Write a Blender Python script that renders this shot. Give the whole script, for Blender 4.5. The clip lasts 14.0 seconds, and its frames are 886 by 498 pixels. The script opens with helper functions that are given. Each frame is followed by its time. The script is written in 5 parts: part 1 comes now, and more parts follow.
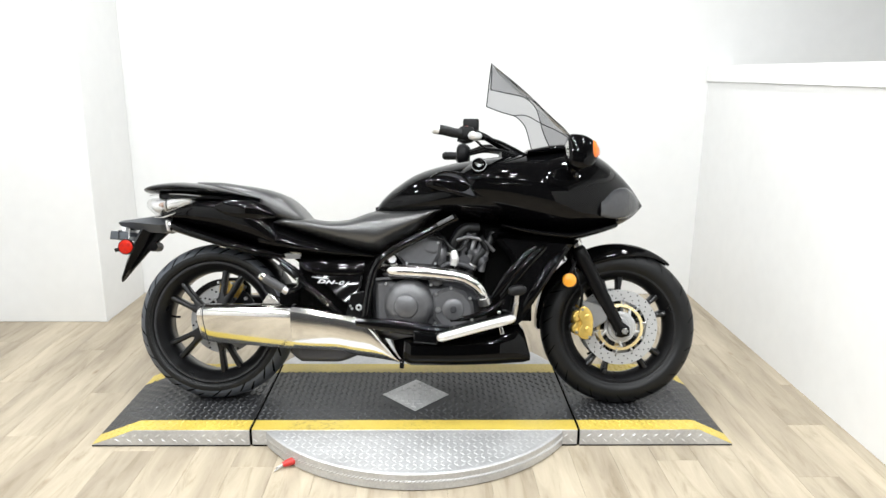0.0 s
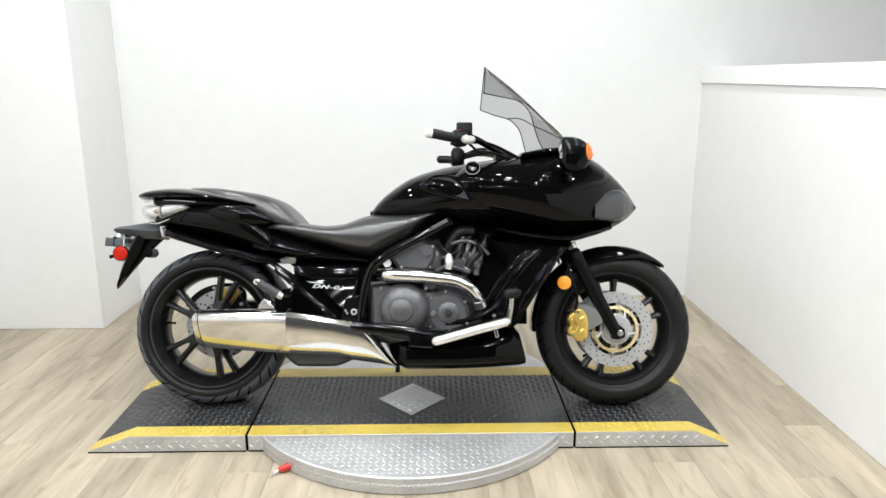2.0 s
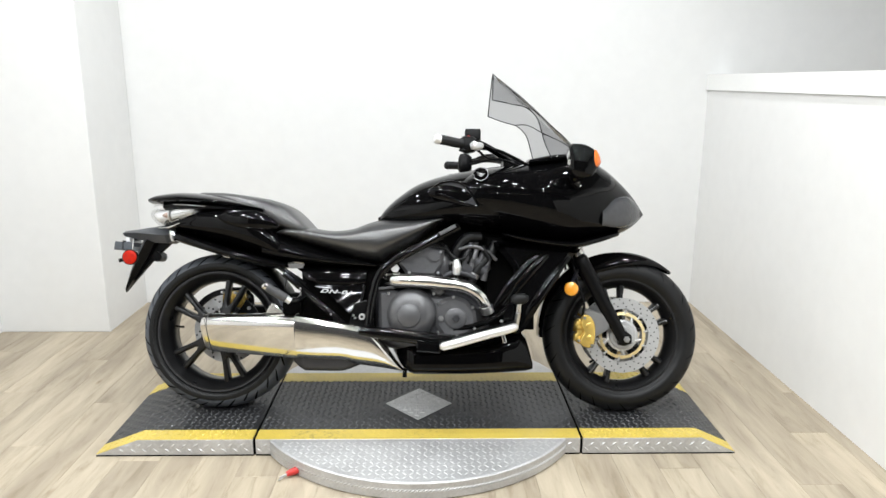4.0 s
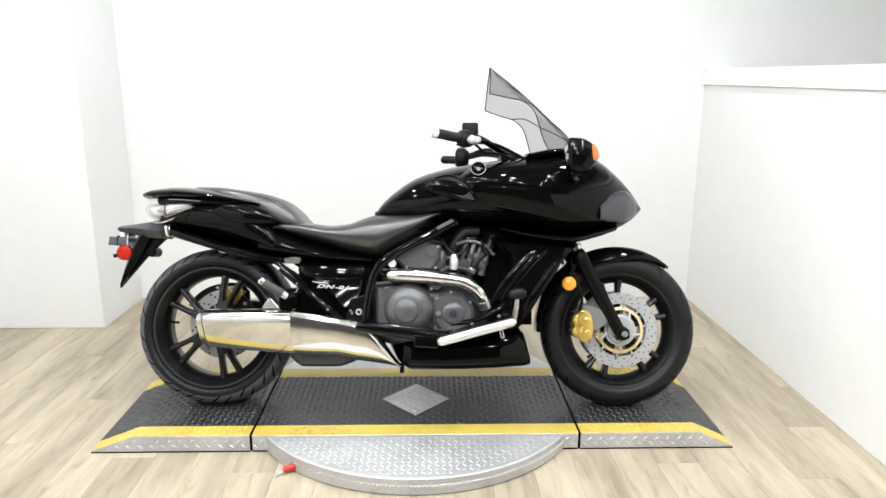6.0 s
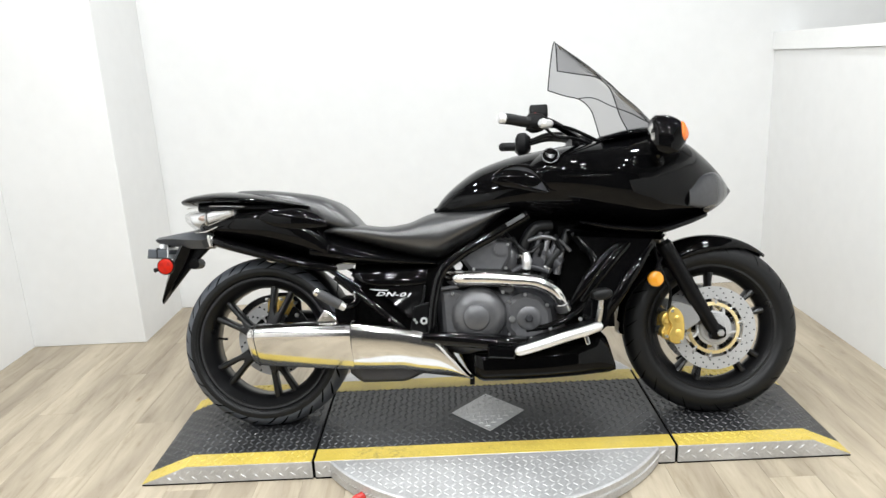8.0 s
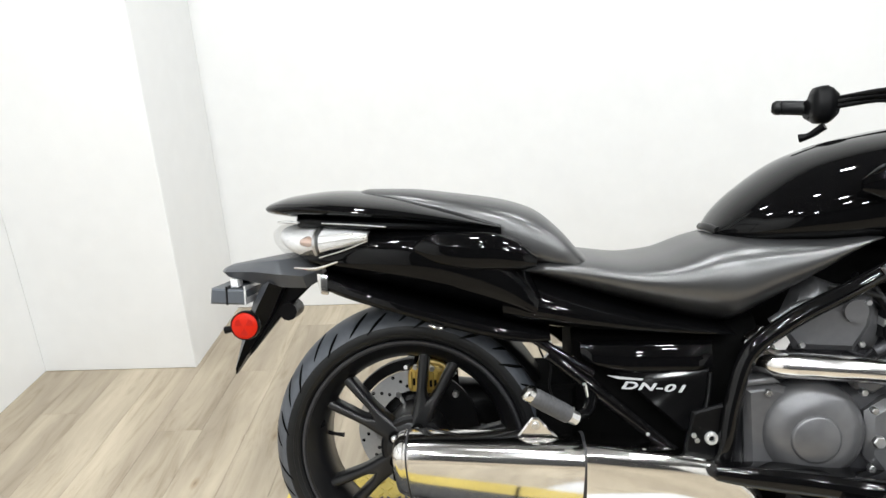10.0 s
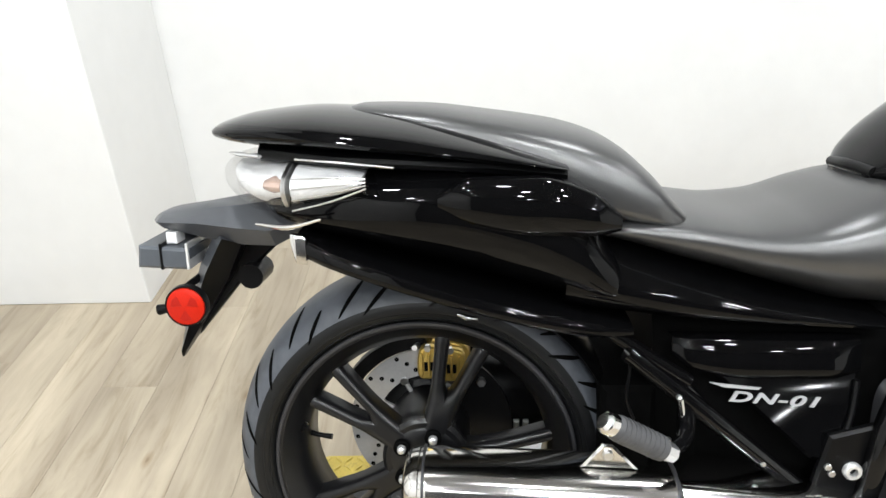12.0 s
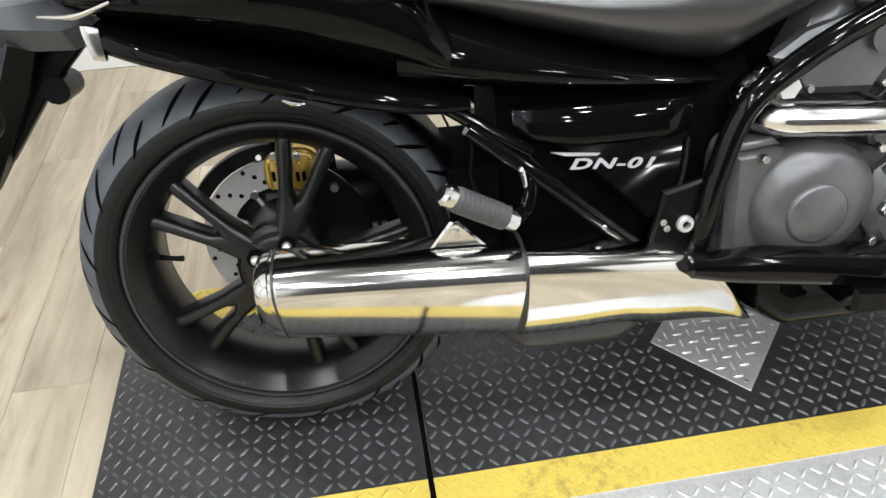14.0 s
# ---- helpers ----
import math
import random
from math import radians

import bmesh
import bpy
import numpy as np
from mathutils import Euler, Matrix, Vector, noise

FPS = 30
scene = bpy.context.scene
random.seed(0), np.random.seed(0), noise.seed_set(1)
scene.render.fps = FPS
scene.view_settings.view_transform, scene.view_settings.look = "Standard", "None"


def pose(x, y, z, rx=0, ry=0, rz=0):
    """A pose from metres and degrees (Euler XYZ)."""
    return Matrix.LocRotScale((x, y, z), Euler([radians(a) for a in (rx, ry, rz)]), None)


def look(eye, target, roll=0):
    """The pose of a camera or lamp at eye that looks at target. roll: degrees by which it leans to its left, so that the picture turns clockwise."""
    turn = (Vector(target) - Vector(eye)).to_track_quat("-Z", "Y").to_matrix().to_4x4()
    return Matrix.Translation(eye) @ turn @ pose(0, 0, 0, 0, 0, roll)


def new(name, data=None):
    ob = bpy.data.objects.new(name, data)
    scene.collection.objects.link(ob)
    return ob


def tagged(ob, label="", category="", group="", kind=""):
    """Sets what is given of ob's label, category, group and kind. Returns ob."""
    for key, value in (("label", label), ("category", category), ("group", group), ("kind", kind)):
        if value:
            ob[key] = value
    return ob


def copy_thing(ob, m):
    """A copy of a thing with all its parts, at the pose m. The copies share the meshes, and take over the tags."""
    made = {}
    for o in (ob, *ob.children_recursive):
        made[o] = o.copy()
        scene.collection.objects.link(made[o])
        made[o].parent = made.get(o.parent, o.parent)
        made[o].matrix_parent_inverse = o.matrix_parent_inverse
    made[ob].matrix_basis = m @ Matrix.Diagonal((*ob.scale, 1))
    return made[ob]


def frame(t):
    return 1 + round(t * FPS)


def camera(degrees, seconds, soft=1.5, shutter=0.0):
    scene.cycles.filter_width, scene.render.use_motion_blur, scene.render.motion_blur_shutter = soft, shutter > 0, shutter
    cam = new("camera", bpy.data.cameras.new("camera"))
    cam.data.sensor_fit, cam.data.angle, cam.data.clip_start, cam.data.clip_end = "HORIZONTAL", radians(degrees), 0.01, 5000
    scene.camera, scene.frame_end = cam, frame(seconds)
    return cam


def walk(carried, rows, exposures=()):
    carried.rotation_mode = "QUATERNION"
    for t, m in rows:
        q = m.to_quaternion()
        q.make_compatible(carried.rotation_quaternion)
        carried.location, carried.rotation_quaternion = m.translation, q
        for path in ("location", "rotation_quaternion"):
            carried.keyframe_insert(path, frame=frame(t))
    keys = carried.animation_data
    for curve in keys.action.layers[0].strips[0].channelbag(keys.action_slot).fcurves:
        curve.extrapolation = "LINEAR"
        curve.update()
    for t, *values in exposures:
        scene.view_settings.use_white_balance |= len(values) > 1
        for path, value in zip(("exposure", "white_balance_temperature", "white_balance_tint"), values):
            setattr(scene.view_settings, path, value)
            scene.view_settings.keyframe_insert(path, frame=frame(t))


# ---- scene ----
cam = camera(64.5, 14.0)
PATH = [
    (0, (0.8353, -2.7521, 1.3554), (0.8737, -0.8422, 0.8737), 0.5),
    (0.5, (0.8441, -2.756, 1.3514), (0.8806, -0.8441, 0.8776), 0.2),
    (1, (0.8432, -2.7541, 1.3544), (0.8796, -0.8432, 0.8776), 0.2),
    (1.5, (0.8481, -2.755, 1.3603), (0.8914, -0.8432, 0.8855), 0.1),
    (2, (0.853, -2.7541, 1.3573), (0.8934, -0.8422, 0.8845), 0.0),
    (2.5, (0.8481, -2.758, 1.3593), (0.8934, -0.8451, 0.8924), -0.1),
    (3, (0.8422, -2.7629, 1.3682), (0.8727, -0.8471, 0.9092), 0.1),
    (5.5, (0.8146, -2.7649, 1.3504), (0.8629, -0.851, 0.8885), 0.6),
    (6, (0.8185, -2.7511, 1.3554), (0.8698, -0.8392, 0.8845), 0.3),
    (6.5, (0.7929, -2.7294, 1.3563), (0.8323, -0.8185, 0.8776), -0.1),
    (7, (0.7782, -2.7009, 1.3554), (0.8254, -0.791, 0.8737), 0.5),
    (7.5, (0.725, -2.6359, 1.3642), (0.7939, -0.725, 0.8934), -0.4),
    (7.8, (0.697, -2.564, 1.356), (0.74, -0.626, 0.865), -3.1),
    (8, (0.675, -2.481, 1.342), (0.651, -0.549, 0.826), -2.9),
    (8.3, (0.646, -2.298, 1.313), (0.488, -0.36, 0.843), -2.8),
    (8.5, (0.569, -2.178, 1.337), (0.323, -0.26, 0.827), -3.2),
    (8.7, (0.495, -2.075, 1.313), (0.147, -0.173, 0.802), -2.3),
    (9, (0.391, -1.873, 1.317), (0.175, 0.031, 0.744), -4.1),
    (9.2, (0.327, -1.77, 1.3199), (0.1615, 0.0955, 0.7092), -4.1),
    (11.3, (0.032, -0.92, 1.288), (-0.039, 0.898, 0.457), -2.5),
    (11.5, (0.034, -0.913, 1.272), (-0.039, 0.882, 0.392), -2.3),
    (12, (0.046, -0.906, 1.236), (-0.001, 0.829, 0.242), -1.9),
    (12.5, (0.049, -0.907, 1.2), (0.011, 0.729, 0.051), -2.0),
    (13, (0.058, -0.917, 1.17), (0.03, 0.617, -0.113), -2.6),
    (13.5, (0.067, -0.927, 1.148), (0.089, 0.546, -0.206), -2.6),
    (14, (0.121, -0.931, 1.137), (0.331, 0.544, -0.198), -1.8),
]
walk(cam, [(t, look(eye, target, roll)) for t, eye, target, roll in PATH],
     [(0.0, 0.03), (1.0, -0.03), (1.5, -0.1), (2.0, -0.18), (2.5, -0.24), (3.2, -0.26), (4.3, -0.12), (5.5, 0.0), (6.5, 0.0), (7.0, -0.03), (7.5, -0.07), (8.0, -0.16), (9.2, -0.12), (10.3, -0.03), (11.3, 0.05), (12.5, 0.06), (13.0, 0.08), (13.5, 0.04), (14.0, -0.05)])

# ---------------------------------------------------------------- world and light
world = bpy.data.worlds.new("world")
scene.world = world
world.use_nodes = True
world.node_tree.nodes["Background"].inputs[0].default_value = (0.9, 0.95, 1.0, 1)
world.node_tree.nodes["Background"].inputs[1].default_value = 0.05
CEILING = 2.75


def ceiling_lamp(x, y, watts, radius=0.055):
    data = bpy.data.lights.new("lamp", "AREA")
    data.shape, data.size, data.energy, data.color = "DISK", 2 * radius, watts, (0.95, 0.985, 1.0)
    ob = new("lamp", data)
    ob.matrix_world = pose(x, y, CEILING - 0.03)
    return ob


SPOTS = [(-0.6, 0.45), (0.7, 0.5), (2.0, 0.45)] + [(x + 0.12 * (k % 2), y) for k, y in enumerate((-0.75, -1.75, -2.75, -3.75)) for x in (-1.0, 0.0, 1.0, 2.0)] + [(3.3, -1.0)]
for sx, sy in SPOTS:
    ceiling_lamp(sx, sy, 15.5)


# ---------------------------------------------------------------- materials
def material(name, base, rough=0.5, metal=0.0, coat=0.0, var=0.12, scale=6.0, fine=60.0, bump=0.0, bump_scale=200.0, rough_var=0.08, **more):
    m = bpy.data.materials.new(name)
    m.use_nodes = True
    nt = m.node_tree
    b = nt.nodes["Principled BSDF"]
    co = nt.nodes.new("ShaderNodeTexCoord")
    n1, n2 = nt.nodes.new("ShaderNodeTexNoise"), nt.nodes.new("ShaderNodeTexNoise")
    n1.inputs["Scale"].default_value, n2.inputs["Scale"].default_value = scale, fine
    n1.inputs["Detail"].default_value, n2.inputs["Detail"].default_value = 4, 3
    for n in (n1, n2):
        nt.links.new(co.outputs["Object"], n.inputs["Vector"])
    add = nt.nodes.new("ShaderNodeMath")
    add.operation = "ADD"
    nt.links.new(n1.outputs["Fac"], add.inputs[0])
    nt.links.new(n2.outputs["Fac"], add.inputs[1])
    ramp = nt.nodes.new("ShaderNodeMapRange")
    ramp.inputs["From Min"].default_value, ramp.inputs["From Max"].default_value = 0.6, 1.4
    nt.links.new(add.outputs[0], ramp.inputs["Value"])
    mix = nt.nodes.new("ShaderNodeMix")
    mix.data_type = "RGBA"
    lo, hi = [max(0, c * (1 - var)) for c in base], [min(1, c * (1 + var)) for c in base]
    mix.inputs[6].default_value, mix.inputs[7].default_value = (*lo, 1), (*hi, 1)
    nt.links.new(ramp.outputs[0], mix.inputs[0])
    nt.links.new(mix.outputs[2], b.inputs["Base Color"])
    rr = nt.nodes.new("ShaderNodeMapRange")
    rr.inputs["To Min"].default_value, rr.inputs["To Max"].default_value = max(0.01, rough * (1 - rough_var)), min(1, rough * (1 + rough_var))
    nt.links.new(n1.outputs["Fac"], rr.inputs["Value"])
    nt.links.new(rr.outputs[0], b.inputs["Roughness"])
    b.inputs["Metallic"].default_value = metal
    b.inputs["Coat Weight"].default_value = coat
    b.inputs["Coat Roughness"].default_value = 0.03
    for key, value in more.items():
        b.inputs[key.replace("_", " ")].default_value = value
    if bump:
        n3, bp = nt.nodes.new("ShaderNodeTexNoise"), nt.nodes.new("ShaderNodeBump")
        n3.inputs["Scale"].default_value, n3.inputs["Detail"].default_value = bump_scale, 3
        nt.links.new(co.outputs["Object"], n3.inputs["Vector"])
        bp.inputs["Strength"].default_value, bp.inputs["Distance"].default_value = bump, 0.002
        nt.links.new(n3.outputs["Fac"], bp.inputs["Height"])
        nt.links.new(bp.outputs[0], b.inputs["Normal"])
    return m


GLOSS = material("gloss_black_paint", (0.0018, 0.0018, 0.002), 0.02, var=0.2, Specular_IOR_Level=0.17)
SATIN = material("satin_black_plastic", (0.0025, 0.0025, 0.0028), 0.32, bump=0.08, bump_scale=600, Specular_IOR_Level=0.14)
FENDER = material("grey_black_plastic", (0.055, 0.059, 0.067), 0.36, bump=0.1, bump_scale=500)
FRAME_PAINT = material("black_frame_paint", (0.002, 0.002, 0.0022), 0.05, Specular_IOR_Level=0.3)
VINYL = material("seat_vinyl", (0.024, 0.024, 0.0245), 0.31, Specular_IOR_Level=1.0, bump=0.07, bump_scale=520)
TREAD = material("worn_tyre_tread", (0.062, 0.068, 0.080), 0.5, var=0.25, bump=0.15, bump_scale=300)
PEGRUBBER = material("grey_ribbed_rubber", (0.055, 0.055, 0.058), 0.6, bump=0.4, bump_scale=150)
PANELBLACK = material("smooth_black_plastic", (0.0018, 0.0018, 0.002), 0.08, Specular_IOR_Level=0.12)
RUBBER = material("tyre_rubber", (0.005, 0.0052, 0.0056), 0.42, var=0.25, Specular_IOR_Level=0.28, bump=0.12, bump_scale=300)
WHEEL = material("dark_wheel_paint", (0.007, 0.007, 0.0078), 0.28, metal=0.3, bump=0.05, bump_scale=500)
CAST = material("cast_aluminium", (0.118, 0.118, 0.123), 0.31, metal=0.5, bump=0.15, bump_scale=500)
CASTD = material("dark_cast_aluminium", (0.042, 0.042, 0.046), 0.40, metal=0.4, bump=0.15, bump_scale=400)
CHROME = material("polished_chrome", (0.66, 0.65, 0.63), 0.13, metal=1.0, var=0.05, rough_var=0.35)
BRUSHED = material("brushed_stainless_steel", (0.70, 0.69, 0.67), 0.115, metal=1.0, var=0.06, rough_var=0.3)
PIPE = material("polished_exhaust_pipe", (0.78, 0.77, 0.75), 0.16, metal=1.0, var=0.05)
STEEL = material("brushed_steel", (0.62, 0.62, 0.62), 0.28, metal=1.0, var=0.08, fine=220)
DISCSTEEL = material("ground_disc_steel", (0.46, 0.46, 0.46), 0.35, metal=0.5, var=0.08, fine=220)
GOLD = material("gold_anodised", (0.70, 0.49, 0.13), 0.30, metal=0.75)
PALEGOLD = material("pale_gold_carrier", (0.75, 0.62, 0.34), 0.35, metal=0.8)
RED = material("red_reflector", (0.43, 0.013, 0.004), 0.35, fine=300, Specular_IOR_Level=0.15)
DEEPRED = material("deep_red_facet", (0.33, 0.008, 0.003), 0.3, fine=300, Specular_IOR_Level=0.2)
AMBER = material("amber_reflector", (0.82, 0.33, 0.012), 0.2, coat=0.8, fine=300)
ORANGE = material("orange_lens", (0.75, 0.16, 0.02), 0.15, coat=0.8)
LENS = material("clear_silver_lens", (0.90, 0.90, 0.91), 0.5, metal=0.0, coat=0.0, var=0.2, scale=30, fine=90)
HEADLENS = material("headlight_lens", (0.045, 0.046, 0.05), 0.06)
SATINALU = material("satin_aluminium_tube", (0.80, 0.80, 0.80), 0.34, metal=0.75, var=0.06)
PLATEGREY = material("grey_plate_holder", (0.062, 0.070, 0.082), 0.4)
WALL = material("white_wall_paint", (0.77, 0.77, 0.765), 0.75, var=0.025, scale=1.2, fine=14, bump=0.12, bump_scale=160)
CEIL = material("grey_ceiling_paint", (0.20, 0.20, 0.203), 0.8, var=0.1, scale=2)
# for the unseen south wall, dark so that black gloss mirrors little light
DARKWALL = material("dark_grey_wall_paint", (0.03, 0.03, 0.032), 0.7, var=0.1, scale=2)
TRIM = material("white_trim_paint", (0.84, 0.84, 0.83), 0.4, var=0.02)
ALU = material("aluminium_tread_plate", (0.53, 0.53, 0.535), 0.45, metal=0.55, var=0.18, scale=9, fine=120)
ALUBUMP = material("worn_tread_ridges", (0.59, 0.59, 0.59), 0.42, metal=0.55, var=0.1)
RIDGE = material("worn_black_ridges", (0.065, 0.066, 0.070), 0.30, Specular_IOR_Level=0.65, var=0.55, scale=5, fine=80)
MAT = material("black_tread_mat", (0.018, 0.0185, 0.020), 0.40, Specular_IOR_Level=0.62, var=0.7, scale=3.5, fine=60, bump=0.1, bump_scale=260)
YELLOW = material("yellow_safety_stripe", (0.58, 0.44, 0.085), 0.32, var=0.14, scale=9, fine=150, bump=0.12, bump_scale=300)


def scuffed(m, amount):
    """Scattered dark scuffs and rubbed patches of grime."""
    nt = m.node_tree
    b = nt.nodes["Principled BSDF"]
    base = b.inputs["Base Color"].links[0].from_socket
    co, n, n2, add, ramp, mix = [nt.nodes.new(k) for k in ("ShaderNodeTexCoord", "ShaderNodeTexNoise", "ShaderNodeTexNoise", "ShaderNodeMath", "ShaderNodeMapRange", "ShaderNodeMix")]
    n.inputs["Scale"].default_value, n.inputs["Detail"].default_value, n.inputs["Roughness"].default_value = 55, 6, 0.75
    n2.inputs["Scale"].default_value, n2.inputs["Detail"].default_value = 3.2, 3
    nt.links.new(co.outputs["Object"], n.inputs["Vector"])
    nt.links.new(co.outputs["Object"], n2.inputs["Vector"])
    add.operation = "ADD"
    nt.links.new(n.outputs["Fac"], add.inputs[0])
    nt.links.new(n2.outputs["Fac"], add.inputs[1])
    ramp.inputs["From Min"].default_value, ramp.inputs["From Max"].default_value = 1.12, 1.34
    ramp.inputs["To Max"].default_value = amount
    nt.links.new(add.outputs[0], ramp.inputs["Value"])
    mix.data_type = "RGBA"
    nt.links.new(ramp.outputs[0], mix.inputs[0])
    nt.links.new(base, mix.inputs[6])
    mix.inputs[7].default_value = (0.05, 0.045, 0.035, 1)
    nt.links.new(mix.outputs[2], b.inputs["Base Color"])


scuffed(YELLOW, 0.55)
# near-black for joints and holes, and for deep shade put in as colour
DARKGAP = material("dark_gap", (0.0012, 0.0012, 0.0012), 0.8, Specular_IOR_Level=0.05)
PINKISH = material("faint_orange_bulb", (0.75, 0.52, 0.42), 0.2, metal=0.3, coat=1.0)
REDPLASTIC = material("red_connector", (0.55, 0.03, 0.025), 0.4)
BARK = material("weathered_dark_wood", (0.035, 0.031, 0.028), 0.6, var=0.6, scale=14, fine=90, bump=0.5, bump_scale=60)
PANELWHITE = material("ribbed_white_panel", (0.82, 0.82, 0.82), 0.5, var=0.03)
WHITEINK = material("silver_lettering", (0.36, 0.36, 0.37), 0.4, metal=0.3)


def smoked():
    m = bpy.data.materials.new("smoked_acrylic")
    m.use_nodes = True
    nt = m.node_tree
    out = nt.nodes["Material Output"]
    nt.nodes.remove(nt.nodes["Principled BSDF"])
    tr, gl, mx, fr = [nt.nodes.new(k) for k in ("ShaderNodeBsdfTransparent", "ShaderNodeBsdfGlossy", "ShaderNodeMixShader", "ShaderNodeFresnel")]
    tr.inputs[0].default_value = (0.63, 0.63, 0.64, 1)
    gl.inputs["Roughness"].default_value = 0.03
    fr.inputs[0].default_value = 1.08
    nt.links.new(fr.outputs[0], mx.inputs[0])
    nt.links.new(tr.outputs[0], mx.inputs[1])
    nt.links.new(gl.outputs[0], mx.inputs[2])
    nt.links.new(mx.outputs[0], out.inputs[0])
    return m


ACRYLIC = smoked()


def clear_lens():
    m = ACRYLIC.copy()
    m.name = "clear_lens"
    for n in m.node_tree.nodes:
        if n.type == "BSDF_TRANSPARENT":
            n.inputs[0].default_value = (0.93, 0.93, 0.93, 1)
    for link in list(m.node_tree.links):
        if link.from_node.type == "FRESNEL":
            m.node_tree.links.remove(link)
    for n in m.node_tree.nodes:
        if n.type == "MIX_SHADER":
            n.inputs[0].default_value = 0.13
    return m


CLEAR = clear_lens()


def glowing(name, colour, strength):
    m = bpy.data.materials.new(name)
    m.use_nodes = True
    b = m.node_tree.nodes["Principled BSDF"]
    b.inputs["Base Color"].default_value = (*colour, 1)
    b.inputs["Emission Color"].default_value, b.inputs["Emission Strength"].default_value = (*colour, 1), strength
    return m


GLOW = glowing("lamp_glass", (1.0, 0.97, 0.92), 6.0)


def plank_material():
    m = bpy.data.materials.new("light_oak_vinyl_plank")
    m.use_nodes = True
    nt = m.node_tree
    b = nt.nodes["Principled BSDF"]
    co, info, mp = nt.nodes.new("ShaderNodeTexCoord"), nt.nodes.new("ShaderNodeObjectInfo"), nt.nodes.new("ShaderNodeMapping")
    mp.inputs["Scale"].default_value = (8, 1.0, 1)
    off = nt.nodes.new("ShaderNodeVectorMath")
    off.operation = "MULTIPLY_ADD"
    off.inputs[1].default_value = (37, 53, 11)
    nt.links.new(info.outputs["Random"], off.inputs[0])
    nt.links.new(co.outputs["Object"], off.inputs[2])
    nt.links.new(off.outputs[0], mp.inputs[0])
    grain, blotch = nt.nodes.new("ShaderNodeTexNoise"), nt.nodes.new("ShaderNodeTexNoise")
    grain.inputs["Scale"].default_value, grain.inputs["Detail"].default_value, grain.inputs["Roughness"].default_value = 3.0, 8, 0.65
    grain.inputs["Distortion"].default_value = 1.1
    blotch.inputs["Scale"].default_value, blotch.inputs["Detail"].default_value = 0.9, 3
    nt.links.new(mp.outputs[0], grain.inputs["Vector"])
    nt.links.new(mp.outputs[0], blotch.inputs["Vector"])
    r1 = nt.nodes.new("ShaderNodeValToRGB")
    r1.color_ramp.elements[0].position, r1.color_ramp.elements[0].color = 0.24, (0.30, 0.246, 0.170, 1)
    r1.color_ramp.elements[1].position, r1.color_ramp.elements[1].color = 0.74, (0.535, 0.468, 0.372, 1)
    mid = r1.color_ramp.elements.new(0.47)
    mid.color = (0.45, 0.39, 0.305, 1)
    nt.links.new(grain.outputs["Fac"], r1.inputs[0])
    r2 = nt.nodes.new("ShaderNodeValToRGB")
    r2.color_ramp.elements[0].position, r2.color_ramp.elements[0].color = 0.35, (0.66, 0.635, 0.60, 1)
    r2.color_ramp.elements[1].position, r2.color_ramp.elements[1].color = 0.65, (1.0, 0.985, 0.94, 1)
    nt.links.new(blotch.outputs["Fac"], r2.inputs[0])
    mul = nt.nodes.new("ShaderNodeMix")
    mul.data_type, mul.blend_type = "RGBA", "MULTIPLY"
    mul.inputs[0].default_value = 1.0
    nt.links.new(r1.outputs[0], mul.inputs[6])
    nt.links.new(r2.outputs[0], mul.inputs[7])
    knot, spread, hold = nt.nodes.new("ShaderNodeTexVoronoi"), nt.nodes.new("ShaderNodeMapping"), nt.nodes.new("ShaderNodeValToRGB")
    spread.inputs["Scale"].default_value = (6.0, 2.6, 1)
    knot.inputs["Scale"].default_value = 1.0
    hold.color_ramp.elements[0].position, hold.color_ramp.elements[0].color = 0.0, (0.50, 0.43, 0.35, 1)
    hold.color_ramp.elements[1].position, hold.color_ramp.elements[1].color = 0.085, (1, 1, 1, 1)
    ring = hold.color_ramp.elements.new(0.030)
    ring.color = (0.78, 0.72, 0.64, 1)
    nt.links.new(off.outputs[0], spread.inputs[0])
    nt.links.new(spread.outputs[0], knot.inputs["Vector"])
    nt.links.new(knot.outputs["Distance"], hold.inputs[0])
    few = nt.nodes.new("ShaderNodeMath")
    few.operation = "GREATER_THAN"
    few.inputs[1].default_value = 0.45
    nt.links.new(knot.outputs["Color"], few.inputs[0])
    knots = nt.nodes.new("ShaderNodeMix")
    knots.data_type, knots.blend_type = "RGBA", "MULTIPLY"
    nt.links.new(few.outputs[0], knots.inputs[0])
    nt.links.new(mul.outputs[2], knots.inputs[6])
    nt.links.new(hold.outputs[0], knots.inputs[7])
    tone = nt.nodes.new("ShaderNodeHueSaturation")
    val = nt.nodes.new("ShaderNodeMapRange")
    val.inputs["To Min"].default_value, val.inputs["To Max"].default_value = 0.94, 1.05
    nt.links.new(info.outputs["Random"], val.inputs["Value"])
    nt.links.new(val.outputs[0], tone.inputs["Value"])
    nt.links.new(knots.outputs[2], tone.inputs["Color"])
    nt.links.new(tone.outputs[0], b.inputs["Base Color"])
    b.inputs["Roughness"].default_value = 0.45
    bp = nt.nodes.new("ShaderNodeBump")
    bp.inputs["Strength"].default_value, bp.inputs["Distance"].default_value = 0.15, 0.002
    nt.links.new(grain.outputs["Fac"], bp.inputs["Height"])
    nt.links.new(bp.outputs[0], b.inputs["Normal"])
    return m


PLANK = plank_material()


